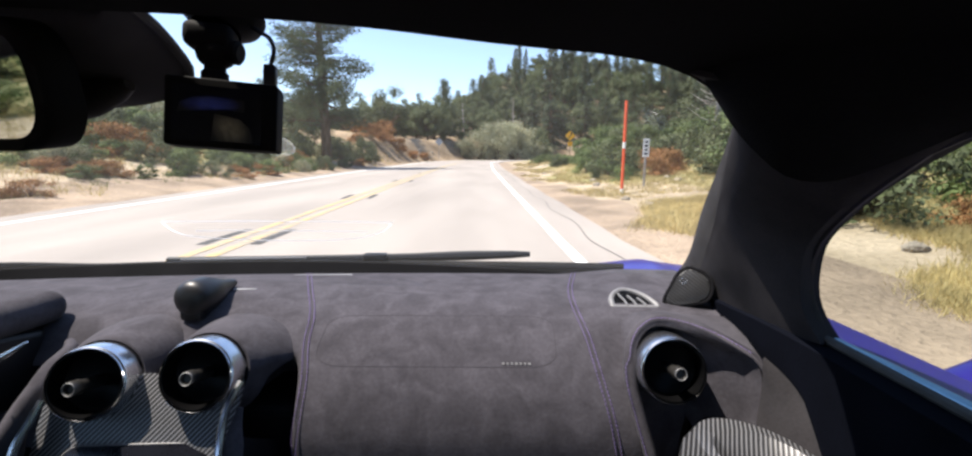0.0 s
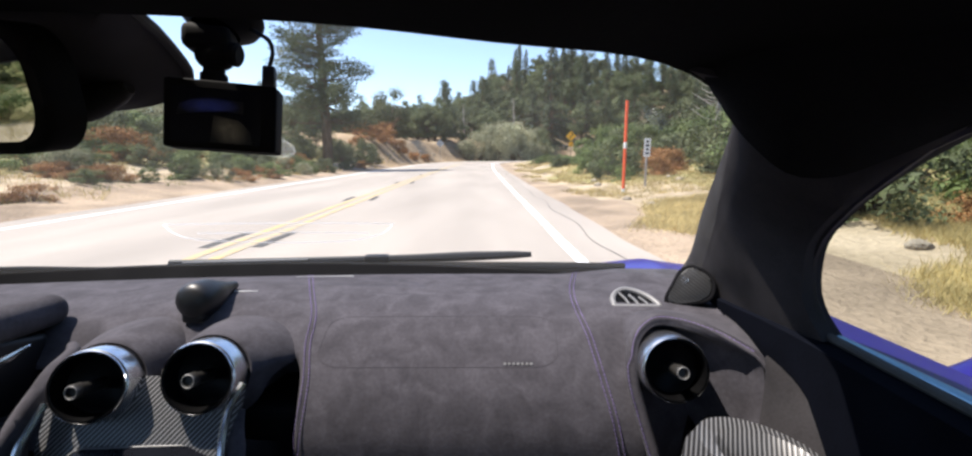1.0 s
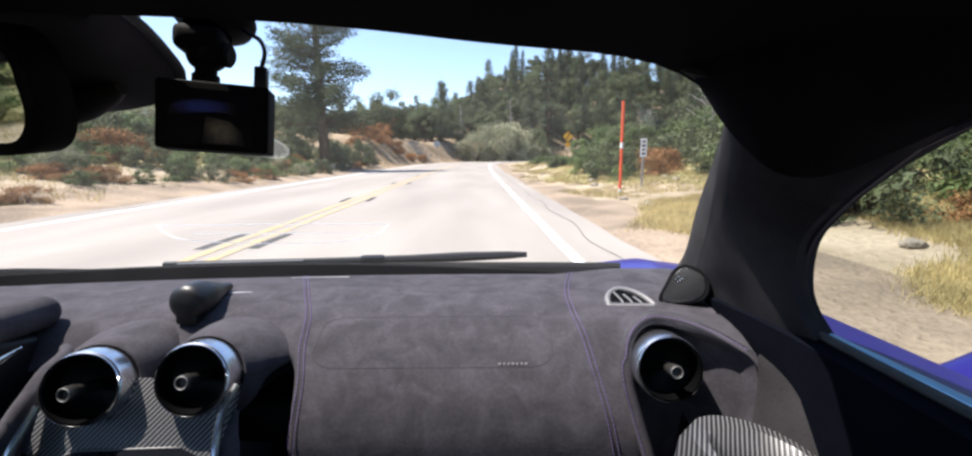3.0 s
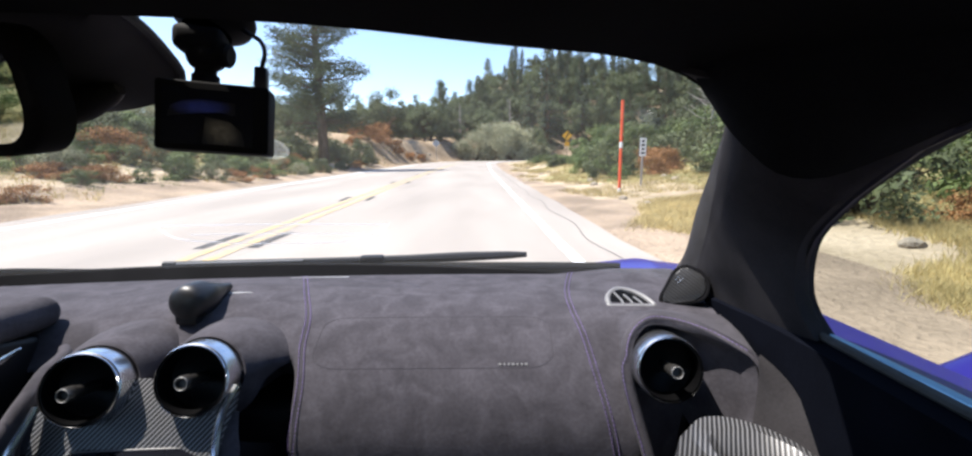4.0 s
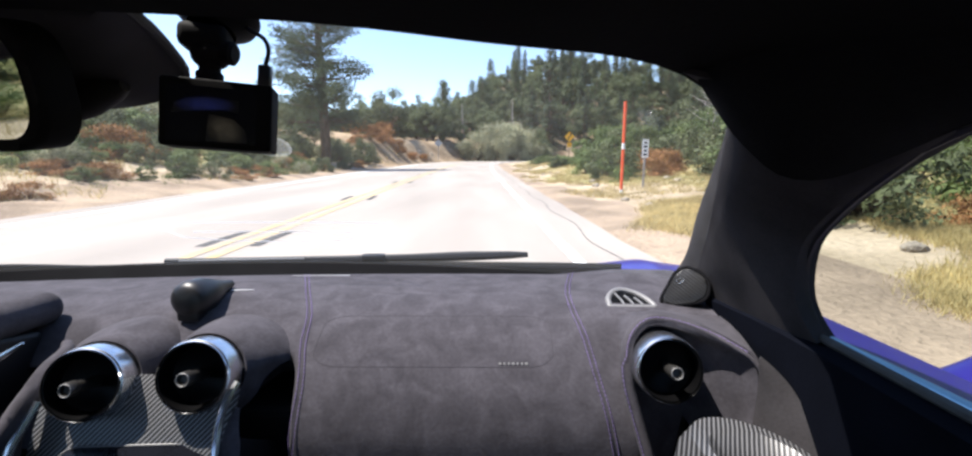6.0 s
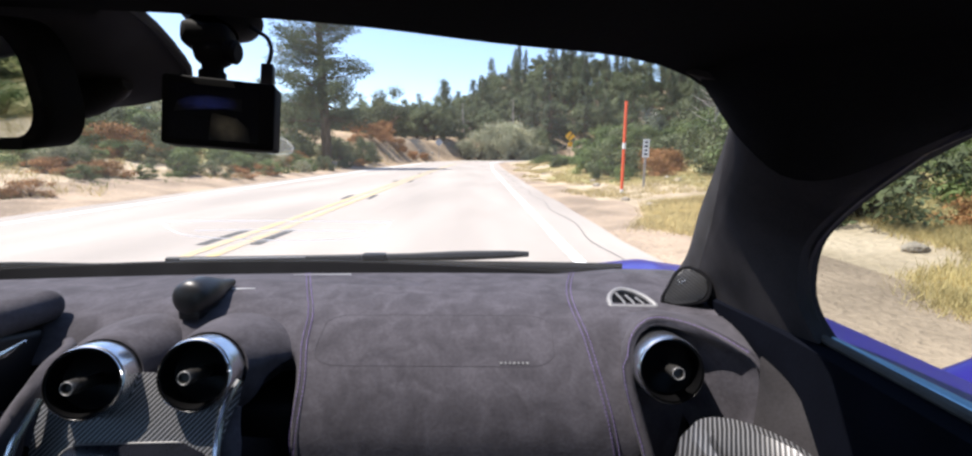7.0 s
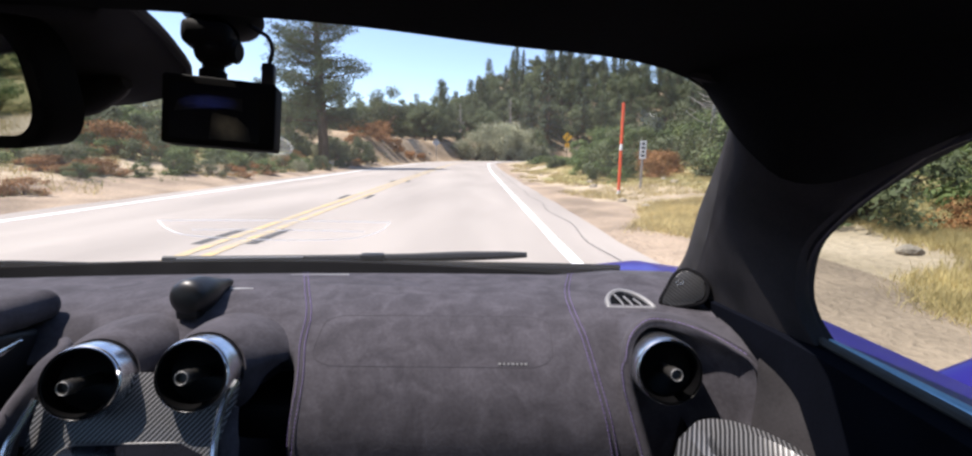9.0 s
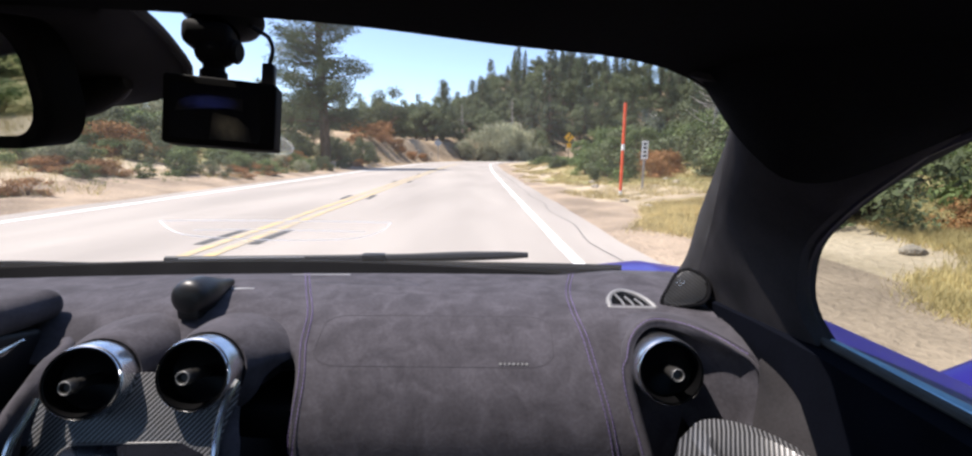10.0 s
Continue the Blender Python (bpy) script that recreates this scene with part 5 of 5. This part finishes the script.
def air_vent(c, r, axis, parent, deep=0.05, swing=(0, 0, 0)):
    """A barrel with a satin ring, a black dished disc and a knob on a stem."""
    c = Vector(c)
    bm = bmesh.new()
    lathe(bm, c, axis, [(-deep, r * 1.12), (-0.030, r * 1.08), (-0.004, r * 1.04), (0.0, r * 1.01), (0.001, r * 0.97), (-0.003, r * 0.95)], 56)
    vent = part("air_vent", bm, SATIN, parent, "round air vent with satin barrel")
    bm = bmesh.new()
    lathe(bm, c, axis, [(-0.012, r * 0.96), (-0.002, r * 0.955), (0.002, r * 0.93), (0.002, r * 0.90), (-0.004, r * 0.88), (-0.018, r * 0.80), (-0.025, r * 0.55), (-0.026, 0.0)], 56)
    part("disc", bm, GLOSSBLACK, vent, "gloss black disc")
    bm = bmesh.new()
    lathe(bm, c, axis, [(0.0025, r * 0.985), (0.0035, r * 0.970), (0.0025, r * 0.955), (0.001, r * 0.955)], 56)
    part("rim", bm, CHROME, vent, "thin bright rim")
    # the knob's tip is offset by swing to fit the camera's view
    root = c - Vector(axis).normalized() * 0.026
    aim = c + Vector(axis).normalized() * 0.0185 + Vector(swing) - root
    far = aim.length - 0.0185
    bm = bmesh.new()
    lathe(bm, root, aim, [(-0.006, r * 0.17), (far + 0.004, r * 0.17), (far + 0.006, r * 0.205), (far + 0.016, r * 0.205), (far + 0.0185, r * 0.18), (far + 0.0185, r * 0.13), (far + 0.015, r * 0.11), (far + 0.015, 0.0)], 32)
    part("knob", bm, KNOB, vent, "grey vent knob")
    bm = bmesh.new()
    lathe(bm, root, aim, [(far + 0.0186, r * 0.185), (far + 0.0192, r * 0.17), (far + 0.0186, r * 0.155)], 32)
    part("knob_ring", bm, SILVERPLASTIC, vent, "satin knob ring")
    return vent


VENT_AXIS = [(-0.06, -0.93, 0.26), (0.05, -0.92, 0.28), (0.16, -0.90, 0.28)]
VENTS = [((0.219, 0.497, -0.253), 0.0385, 0.05), ((-0.345, 0.487, -0.258), 0.0420, 0.06), ((-0.468, 0.478, -0.264), 0.0418, 0.06)]
SWING = [(0.002, 0, 0), (-0.001, 0, 0), (-0.007, 0, -0.003)]
for (c, r, deep), ax, swing in zip(VENTS, VENT_AXIS, SWING):
    air_vent(at(*c), r, ax, dash, deep, swing)

# added panel that blocks daylight showing through under the dash
bm = bmesh.new()
box(bm, Matrix.Translation(at(0.26, 0.66, -0.48)), (0.24, 0.02, 0.40), 0.004)
part("kick_panel", bm, MATTEBLACK, dash, "black panel added to block daylight behind the outer vent", smooth=False)

# padded arch round the outer vent, with its own stitching
ARCH = [at(0.212, 0.468, -0.47), at(0.200, 0.483, -0.38), at(0.184, 0.503, -0.315), at(0.175, 0.518, -0.272), at(0.181, 0.537, -0.233), at(0.205, 0.550, -0.213), at(0.240, 0.549, -0.211), at(0.283, 0.530, -0.217), at(0.318, 0.506, -0.228), at(0.338, 0.486, -0.240), at(0.343, 0.479, -0.266), at(0.339, 0.474, -0.33), at(0.330, 0.468, -0.42)]
arch = [Vector((0.2 + (p.x - 0.2) * (0.83 if p.x > 0.2 else 1.0), p.y, p.z)) for p in spline(ARCH, 72)]
bm = bmesh.new()
tube(bm, arch[:54], [0.0075] * 40 + [0.0075 - 0.0005 * k for k in range(14)], 14)
part("vent_surround", bm, SUEDE, dash, "padded suede brow round the outer vent")
stitching("stitching", [p + (Vector((-0.007, -0.006, 0.003)) if k < 26 else Vector((-0.002, -0.007, 0.006))) for k, p in enumerate(arch)][4:50])
bm = bmesh.new()
hub = at(0.255, 0.520, -0.33)
surface(bm, [[p + Vector((0, 0.004, 0)) for p in arch], [p.lerp(hub, 0.12) + Vector((0, 0.022, 0)) for p in arch], [p.lerp(hub, 0.55) + Vector((0, 0.022, 0)) for p in arch], [p.lerp(hub, 0.98) + Vector((0, 0.018, 0)) for p in arch]])
thick(bm, 0.003)
part("vent_panel", bm, SUEDE, dash, "suede panel round the outer vent")
# rounded shoulder behind the brow
bm = bmesh.new()
rim = arch[24:55]
sink = [0.022 * (1 - min(1, k / 9)) for k in range(31)]
back = [Vector((p.x + 0.004 + 0.02 * float(ease(p.x, 0.24, 0.30)), 0.62 + 0.25 * (p.x - 0.2) - 0.035 * float(ease(p.x, 0.24, 0.30)), E - 0.2258 - 0.04 * max(0, p.x - 0.26) - s)) for p, s in zip(rim, sink)]
surface(bm, [[p + Vector((0.003, 0.004, 0.006 * min(1, k / 8) - 0.4 * s)) for k, (p, s) in enumerate(zip(rim, sink))], [(p + q) / 2 + Vector((0.004, 0, 0.004 - s)) for p, q, s in zip(rim, back, sink)], back])
thick(bm, 0.003)
part("shoulder", bm, SUEDE, dash, "suede shoulder over the outer vent")

# demister outlet: a D-shaped satin bezel with curved slats
bm = bmesh.new()
c = pad(0.222, 0.385)
outline = [(0.034, -0.013), (0.033, -0.006), (0.022, 0.010), (0.006, 0.022), (-0.012, 0.026), (-0.026, 0.018), (-0.033, 0.004), (-0.033, -0.010), (-0.030, -0.014)]
m = Matrix.Translation(c + Vector((0, 0, 0.001))) @ pose(0, 0, 0, 24, 0, -3)
loop = spline([(x, y, 0) for x, y in outline + outline[:1]], 48)
tube(bm, [m @ p for p in loop], 0.0046, 8)
outlet = part("demister_outlet", bm, SILVERPLASTIC, dash, "D-shaped grey demister outlet")
bm = bmesh.new()
slab(bm, [(p.x, p.y) for p in loop[:-1]], -0.004, 0.0005, m)
part("outlet_well", bm, GLOSSBLACK, outlet, "black outlet well", smooth=False)
for k in range(3):
    bm = bmesh.new()
    tube(bm, [m @ Vector((-0.018 + 0.014 * k + 0.006 * math.cos(2.2 * q), -0.011 + 0.026 * q * (1 - 0.18 * k), 0.003)) for q in np.linspace(0, 1, 8)], 0.0018, 6)
    part("slat", bm, SILVERPLASTIC, outlet)

# black torpedo-shaped sensor on the pad
bm = bmesh.new()
lathe(bm, at(-0.4145, 0.597, -0.2005), (0.03, 1, -0.05), [(-0.014, 0.0), (-0.0135, 0.011), (-0.010, 0.0198), (-0.005, 0.0245), (0.003, 0.0262), (0.024, 0.0258), (0.045, 0.0198), (0.070, 0.011), (0.094, 0.0065), (0.098, 0.0)], 32)
sensor = thing("dash_sensor", at(-0.405, 0.64, -0.222), label="black torpedo-shaped sensor pod sitting on the dashboard top", category="sensor")
part("body", bm, PODBLACK, sensor)
bm = bmesh.new()
box(bm, Matrix.Translation(at(-0.415, 0.622, -0.222)), (0.030, 0.070, 0.016), 0.004)
part("foot", bm, PLASTIC, sensor)

# ---- centre console ----
console = thing("centre_console", at(-0.425, 0.5, -0.45), label="centre console with carbon-fibre fascia and satin edge trims", category="console")
XL, XR = -0.535, -0.302


def fascia(x, q):
    """A point on the sloping fascia, q from its top to its bottom."""
    return at(x, 0.515 - 0.085 * q + 0.020 * q * q, -0.270 - 0.135 * q)


bm = bmesh.new()
surface(bm, [[fascia(x, q) for x in np.linspace(XL, XR, 80)] for q in np.linspace(0.0, 1.3, 66)])
for (c, r, deep), ax in zip(VENTS[1:], VENT_AXIS[1:]):
    ax = Vector(ax).normalized()
    gone = [f for f in bm.faces if ((f.calc_center_median() - at(*c)) - ax * (f.calc_center_median() - at(*c)).dot(ax)).length < r * 1.02]
    bmesh.ops.delete(bm, geom=gone, context="FACES")
thick(bm, 0.006)
part("fascia", bm, CARBON, console, "carbon-fibre fascia")
TRIMS = {1: [at(-0.290, 0.482, -0.262), at(-0.295, 0.468, -0.275), at(-0.299, 0.455, -0.298), at(-0.297, 0.440, -0.325), at(-0.292, 0.415, -0.39)],
         -1: [at(-0.519, 0.475, -0.283), at(-0.525, 0.458, -0.307), at(-0.529, 0.445, -0.328), at(-0.533, 0.42, -0.39)]}
for x, sgn in ((XL, -1), (XR, 1)):
    edge = spline(TRIMS[sgn], 20)
    bm = bmesh.new()
    tube(bm, edge, 0.0045, 8)
    part("edge_trim", bm, SATIN, console, "bright edge trim")
    bm = bmesh.new()
    tube(bm, [p + Vector((0.010 * sgn, 0.010, -0.004)) for p in edge[4:]], [0.003 + 0.007 * min(1, k / 5) for k in range(16)], 10)
    part("side_roll", bm, SUEDE, console, "rounded suede console edge")
    # dark cloth in place of suede: its colour carries the shade on this side
    bm = bmesh.new()
    surface(bm, [[p + Vector((0.013 * sgn, 0.010, -0.004)) for p in edge[8:]], [p + Vector((0.016 * sgn, 0.03, -0.02)) for p in edge[8:]], [p + Vector((0.016 * sgn, 0.10, -0.07)) for p in edge[8:]]])
    thick(bm, 0.004)
    part("side_panel", bm, TRIM, console, "console side darkened to imitate shade")
bm = bmesh.new()
flank = spline([at(-0.545, 0.545, -0.243), at(-0.5325, 0.53, -0.2475), at(-0.5290, 0.50, -0.2600), at(-0.5300, 0.482, -0.2745), at(-0.5345, 0.465, -0.2925), at(-0.5400, 0.452, -0.3130), at(-0.5520, 0.445, -0.3450)], 30)
tube(bm, flank, [0.006 + 0.005 * min(1, k / 8) for k in range(30)], 12)
part("flank_roll", bm, SUEDE, console, "rolled suede flank of the console")
# black box added so that the gap beside the console looks deeply shaded
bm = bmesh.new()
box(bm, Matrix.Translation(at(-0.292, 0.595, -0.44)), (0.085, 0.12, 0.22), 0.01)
part("gap_filler", bm, MATTEBLACK, console, "black box added to imitate shade in the gap beside the console", smooth=False)
# suede collars: a rolled lip round each barrel that runs out into the pad
for (c, r, deep), ax, (w_left, w_right) in zip(VENTS[1:], VENT_AXIS[1:], ((0.016, 0.036), (0.034, 0.016))):
    ax = Vector(ax).normalized()
    ex = ax.cross(Vector((0, 0, 1))).normalized()
    ex = ex if ex.x > 0 else -ex
    ey = ax.cross(ex)
    ey = ey if ey.z > 0 else -ey
    inner, lip, outer = [], [], []
    for a in np.linspace(radians(-62), radians(242), 64):
        ca, sa = math.cos(a), math.sin(a)
        d = ex * ca + ey * sa
        p = at(*c) - ax * 0.026 + d * r * 1.13
        side = at(*c) - ax * 0.055 + d * (r * 1.13 + 0.012)
        q = pad(p.x + ca * (w_right if ca > 0 else w_left), 0.562 - 0.112 * max(0.0, sa)) + Vector((0, 0, -0.0015))
        inner.append(p - ax * 0.012), lip.append(p)
        outer.append(side.lerp(q, float(ease(sa, -0.30, 0.10))))
    rows = [inner, lip, [p + (q - p) * 0.06 + ax * 0.0035 for p, q in zip(lip, outer)]]
    for k in range(1, 11):
        t = 0.06 + 0.94 * k / 10
        rows.append([p.lerp(q, t) + ax * 0.0035 * (1 - t) + Vector((0, 0, 0.002)) * math.sin(math.pi * t) for p, q in zip(lip, outer)])
    bm = bmesh.new()
    surface(bm, rows)
    part("vent_collar", bm, SUEDE, console, "suede collar round the vent")
face = Matrix.Translation(fascia(-0.408, 1.00) + Vector((0, -0.017, -0.002))) @ pose(0, 0, 0, 59, 0, 3)
bm = bmesh.new()
slab(bm, round_rect(0.170, 0.16, 0.022), 0.0, 0.006, face, 0.002)
display = part("display", bm, SCREEN, console, "dark switched-off display")
bm = bmesh.new()
ring = [face @ Vector((x, y, 0.005)) for x, y in round_rect(0.172, 0.162, 0.023)]
tube(bm, ring + ring[:1], 0.0011, 8)
part("bezel", bm, SILVERPLASTIC, display, "thin satin bezel")

# ---- instrument hood ----
hood = thing("instrument_hood", at(-0.72, 0.52, -0.23), label="suede hood over the driver's instruments", category="instrument cluster")
bm = bmesh.new()
box(bm, Matrix.Translation(at(-0.748, 0.515, -0.207)) @ pose(0, 0, 0, -3, 0, 0), (0.31, 0.19, 0.046), 0.022, 6)
part("cover", bm, SUEDE, hood)
bm = bmesh.new()
box(bm, Matrix.Translation(at(-0.748, 0.525, -0.275)) @ pose(0, 0, 0, -14, 0, 0), (0.29, 0.09, 0.10), 0.012, 3)
part("instrument_box", bm, PLASTIC, hood, "black instrument box")
bm = bmesh.new()
slab(bm, round_rect(0.26, 0.085, 0.01), 0, 0.003, Matrix.Translation(at(-0.748, 0.472, -0.275)) @ pose(0, 0, 0, 76, 0, 0))
part("instrument_display", bm, SCREEN, hood, "dark instrument display", smooth=False)

bm = bmesh.new()
tube(bm, spline([at(-0.56, 0.452, -0.232), at(-0.529, 0.450, -0.2187), at(-0.5145, 0.450, -0.2108), at(-0.499, 0.452, -0.201)], 14), [0.004, 0.0045, 0.005, 0.005, 0.005, 0.0045, 0.004, 0.004, 0.0035, 0.003, 0.0025, 0.002, 0.0015, 0.001], 8)
part("bezel", bm, SATIN, hood, "satin bezel edge under the hood")

# ---- rear-view mirror and its shroud ----
mirror = thing("rear_view_mirror", at(MID - 0.03, 0.35, 0.04), label="black rear-view mirror hanging from the windscreen top", category="mirror")
bm = bmesh.new()
mm = Matrix.Translation(at(-0.426, 0.352, 0.0475)) @ pose(0, 0, 0, 90, 0, -14) @ pose(0, 0, 0, 7, 0, 0)
slab(bm, round_rect(0.256, 0.090, 0.034, 8), -0.014, 0.012, mm, 0.007)
part("housing", bm, MATTEBLACK, mirror, "black housing")
bm = bmesh.new()
slab(bm, round_rect(0.240, 0.072, 0.026, 8), 0.0122, 0.0135, mm)
part("mirror_glass", bm, MIRROR, mirror, "silvered mirror glass", smooth=False)
bm = bmesh.new()
tube(bm, spline([at(-0.43, 0.38, 0.04), at(-0.425, 0.40, 0.07), at(-0.42, 0.39, 0.10)], 8), 0.011, 12)
part("stalk", bm, PLASTIC, mirror)
bm = bmesh.new()
tube(bm, spline([at(-0.330, 0.42, 0.062), at(-0.352, 0.42, 0.056), at(-0.376, 0.418, 0.046), at(-0.41, 0.40, 0.042)], 14), [0.006, 0.010, 0.013, 0.0145, 0.0155] + [0.016] * 9, 14)
part("ball_mount", bm, SHROUD, mirror, "dark grey mirror mount")
shroud = thing("sensor_shroud", at(-0.39, 0.40, 0.09), label="grey plastic sensor shroud behind the rear-view mirror", category="shroud")
bm = bmesh.new()
right = spline([at(-0.247, 0.310, 0.100), at(-0.262, 0.350, 0.0985), at(-0.271, 0.375, 0.0970), at(-0.281, 0.410, 0.0880), at(-0.291, 0.440, 0.0755), at(-0.318, 0.463, 0.056)], 16)
keel = spline([at(-0.390, 0.365, 0.092), at(-0.392, 0.392, 0.072), at(-0.394, 0.415, 0.058), at(-0.396, 0.442, 0.047), at(-0.396, 0.466, 0.045)], 16)
rows = [[at(x, 0.325, 0.112) for x in np.linspace(-0.245, -0.57, 17)]]
for a, k in zip(right, keel):
    b = Vector((-0.785 - a.x, a.y, a.z))
    rows.append([a.lerp(k, t) + (k - a.lerp(b, 0.5)) * 0.55 * t * (1 - t) * 2 for t in np.linspace(0, 1, 9)] + [k.lerp(b, t) + (k - a.lerp(b, 0.5)) * 0.55 * t * (1 - t) * 2 for t in np.linspace(0, 1, 9)[1:]])
rows.append([p + Vector((0, 0.02, 0.022)) for p in rows[-1]])
surface(bm, rows)
thick(bm, 0.003)
part("shell", bm, SHROUD, shroud)
bm = bmesh.new()
tube(bm, [p + Vector((0.003, 0.002, 0.001)) for p in right], 0.0042, 8)
part("edge_seal", bm, RUBBER, shroud, "black rubber edge")

# ---- dash camera ----
dc = thing("dash_camera", at(-0.215, 0.36, 0.05), label="black dash camera on a suction mount, its screen facing inward", category="dash camera")
dm = Matrix.Translation(at(-0.2144, 0.365, 0.0305)) @ pose(0, 0, 0, 83.7, 4.2, 12.9)
bm = bmesh.new()
slab(bm, round_rect(0.0803, 0.0532, 0.0025, 3), -0.016, 0.006, dm, 0.0012)
body = part("body", bm, MATTEBLACK, dc, "black camera body")
bm = bmesh.new()
slab(bm, round_rect(0.064, 0.043, 0.001, 2), 0.006, 0.0066, dm @ pose(-0.003, -0.001, 0))
part("screen", bm, SCREEN, body, "dark glossy screen", smooth=False)
# two glowing patches stand in for what the glossy screen mirrors
bm = bmesh.new()
slab(bm, [(-0.031, -0.0015), (-0.014, 0.0015), (0.004, 0.0035), (0.016, 0.0020), (0.016, 0.0115), (-0.008, 0.0125), (-0.020, 0.0110), (-0.029, 0.0065)], 0.0068, 0.0071, dm)
part("sky_picture", bm, GLOW_BLUE, body, "dim blue glow imitating a reflection in the screen", smooth=False)
bm = bmesh.new()
slab(bm, [(-0.007, -0.0215), (0.023, -0.0215), (0.021, -0.0110), (0.013, -0.0035), (-0.005, -0.0005)], 0.0068, 0.0071, dm)
part("road_picture", bm, GLOW_TAN, body, "dim tan glow imitating a reflection in the screen", smooth=False)
bm = bmesh.new()
lathe(bm, dm @ Vector((-0.010, 0.026, -0.008)), (dm.to_3x3() @ Vector((0, 1, 0))), [(0, 0.010), (0.008, 0.010), (0.010, 0.008), (0.020, 0.008)], 20)
part("neck", bm, MATTEBLACK, dc)
bm = bmesh.new()
bmesh.ops.create_uvsphere(bm, u_segments=20, v_segments=12, radius=0.0135, matrix=Matrix.Translation(dm @ Vector((-0.010, 0.050, -0.010))) @ Matrix.Diagonal((1.15, 1, 0.9, 1)))
part("ball_joint", bm, MATTEBLACK, dc, "ball joint")
bm = bmesh.new()
box(bm, Matrix.Translation(dm @ Vector((-0.014, 0.062, -0.010))) @ dm.to_3x3().to_4x4(), (0.036, 0.020, 0.026), 0.006, 3)
part("clamp", bm, MATTEBLACK, dc, "ribbed clamp")
bm = bmesh.new()
lathe(bm, dm @ Vector((0.001, 0.052, -0.006)), dm.to_3x3() @ Vector((1, -0.15, 0.2)), [(0.0, 0.0), (0.0, 0.009), (0.007, 0.0095), (0.009, 0.007), (0.009, 0.0)], 18)
part("clamp_knob", bm, MATTEBLACK, dc, "small clamp knob")
bm = bmesh.new()
lathe(bm, dm @ Vector((-0.012, 0.066, -0.012)), (0.05, 0.47, 0.88), [(0.004, 0.018), (0.012, 0.024), (0.018, 0.031), (0.024, 0.033), (0.028, 0.030), (0.028, 0.0)], 32)
part("suction_cup", bm, MATTEBLACK, dc, "rubber suction cup")
bm = bmesh.new()
a = dm @ Vector((0.0315, 0.027, -0.006))
box(bm, Matrix.Translation(dm @ Vector((0.0315, 0.035, -0.006))) @ dm.to_3x3().to_4x4(), (0.010, 0.020, 0.010), 0.002)
part("plug", bm, PLASTIC, dc, "cable plug")
bm = bmesh.new()
tube(bm, spline([dm @ Vector((0.0315, 0.045, -0.006)), dm @ Vector((0.0335, 0.057, -0.006)), dm @ Vector((0.0295, 0.067, -0.008)), dm @ Vector((0.020, 0.073, -0.012)), dm @ Vector((0.010, 0.080, -0.02))], 20), 0.0018, 8)
part("cable", bm, RUBBER, dc, "thin black cable")
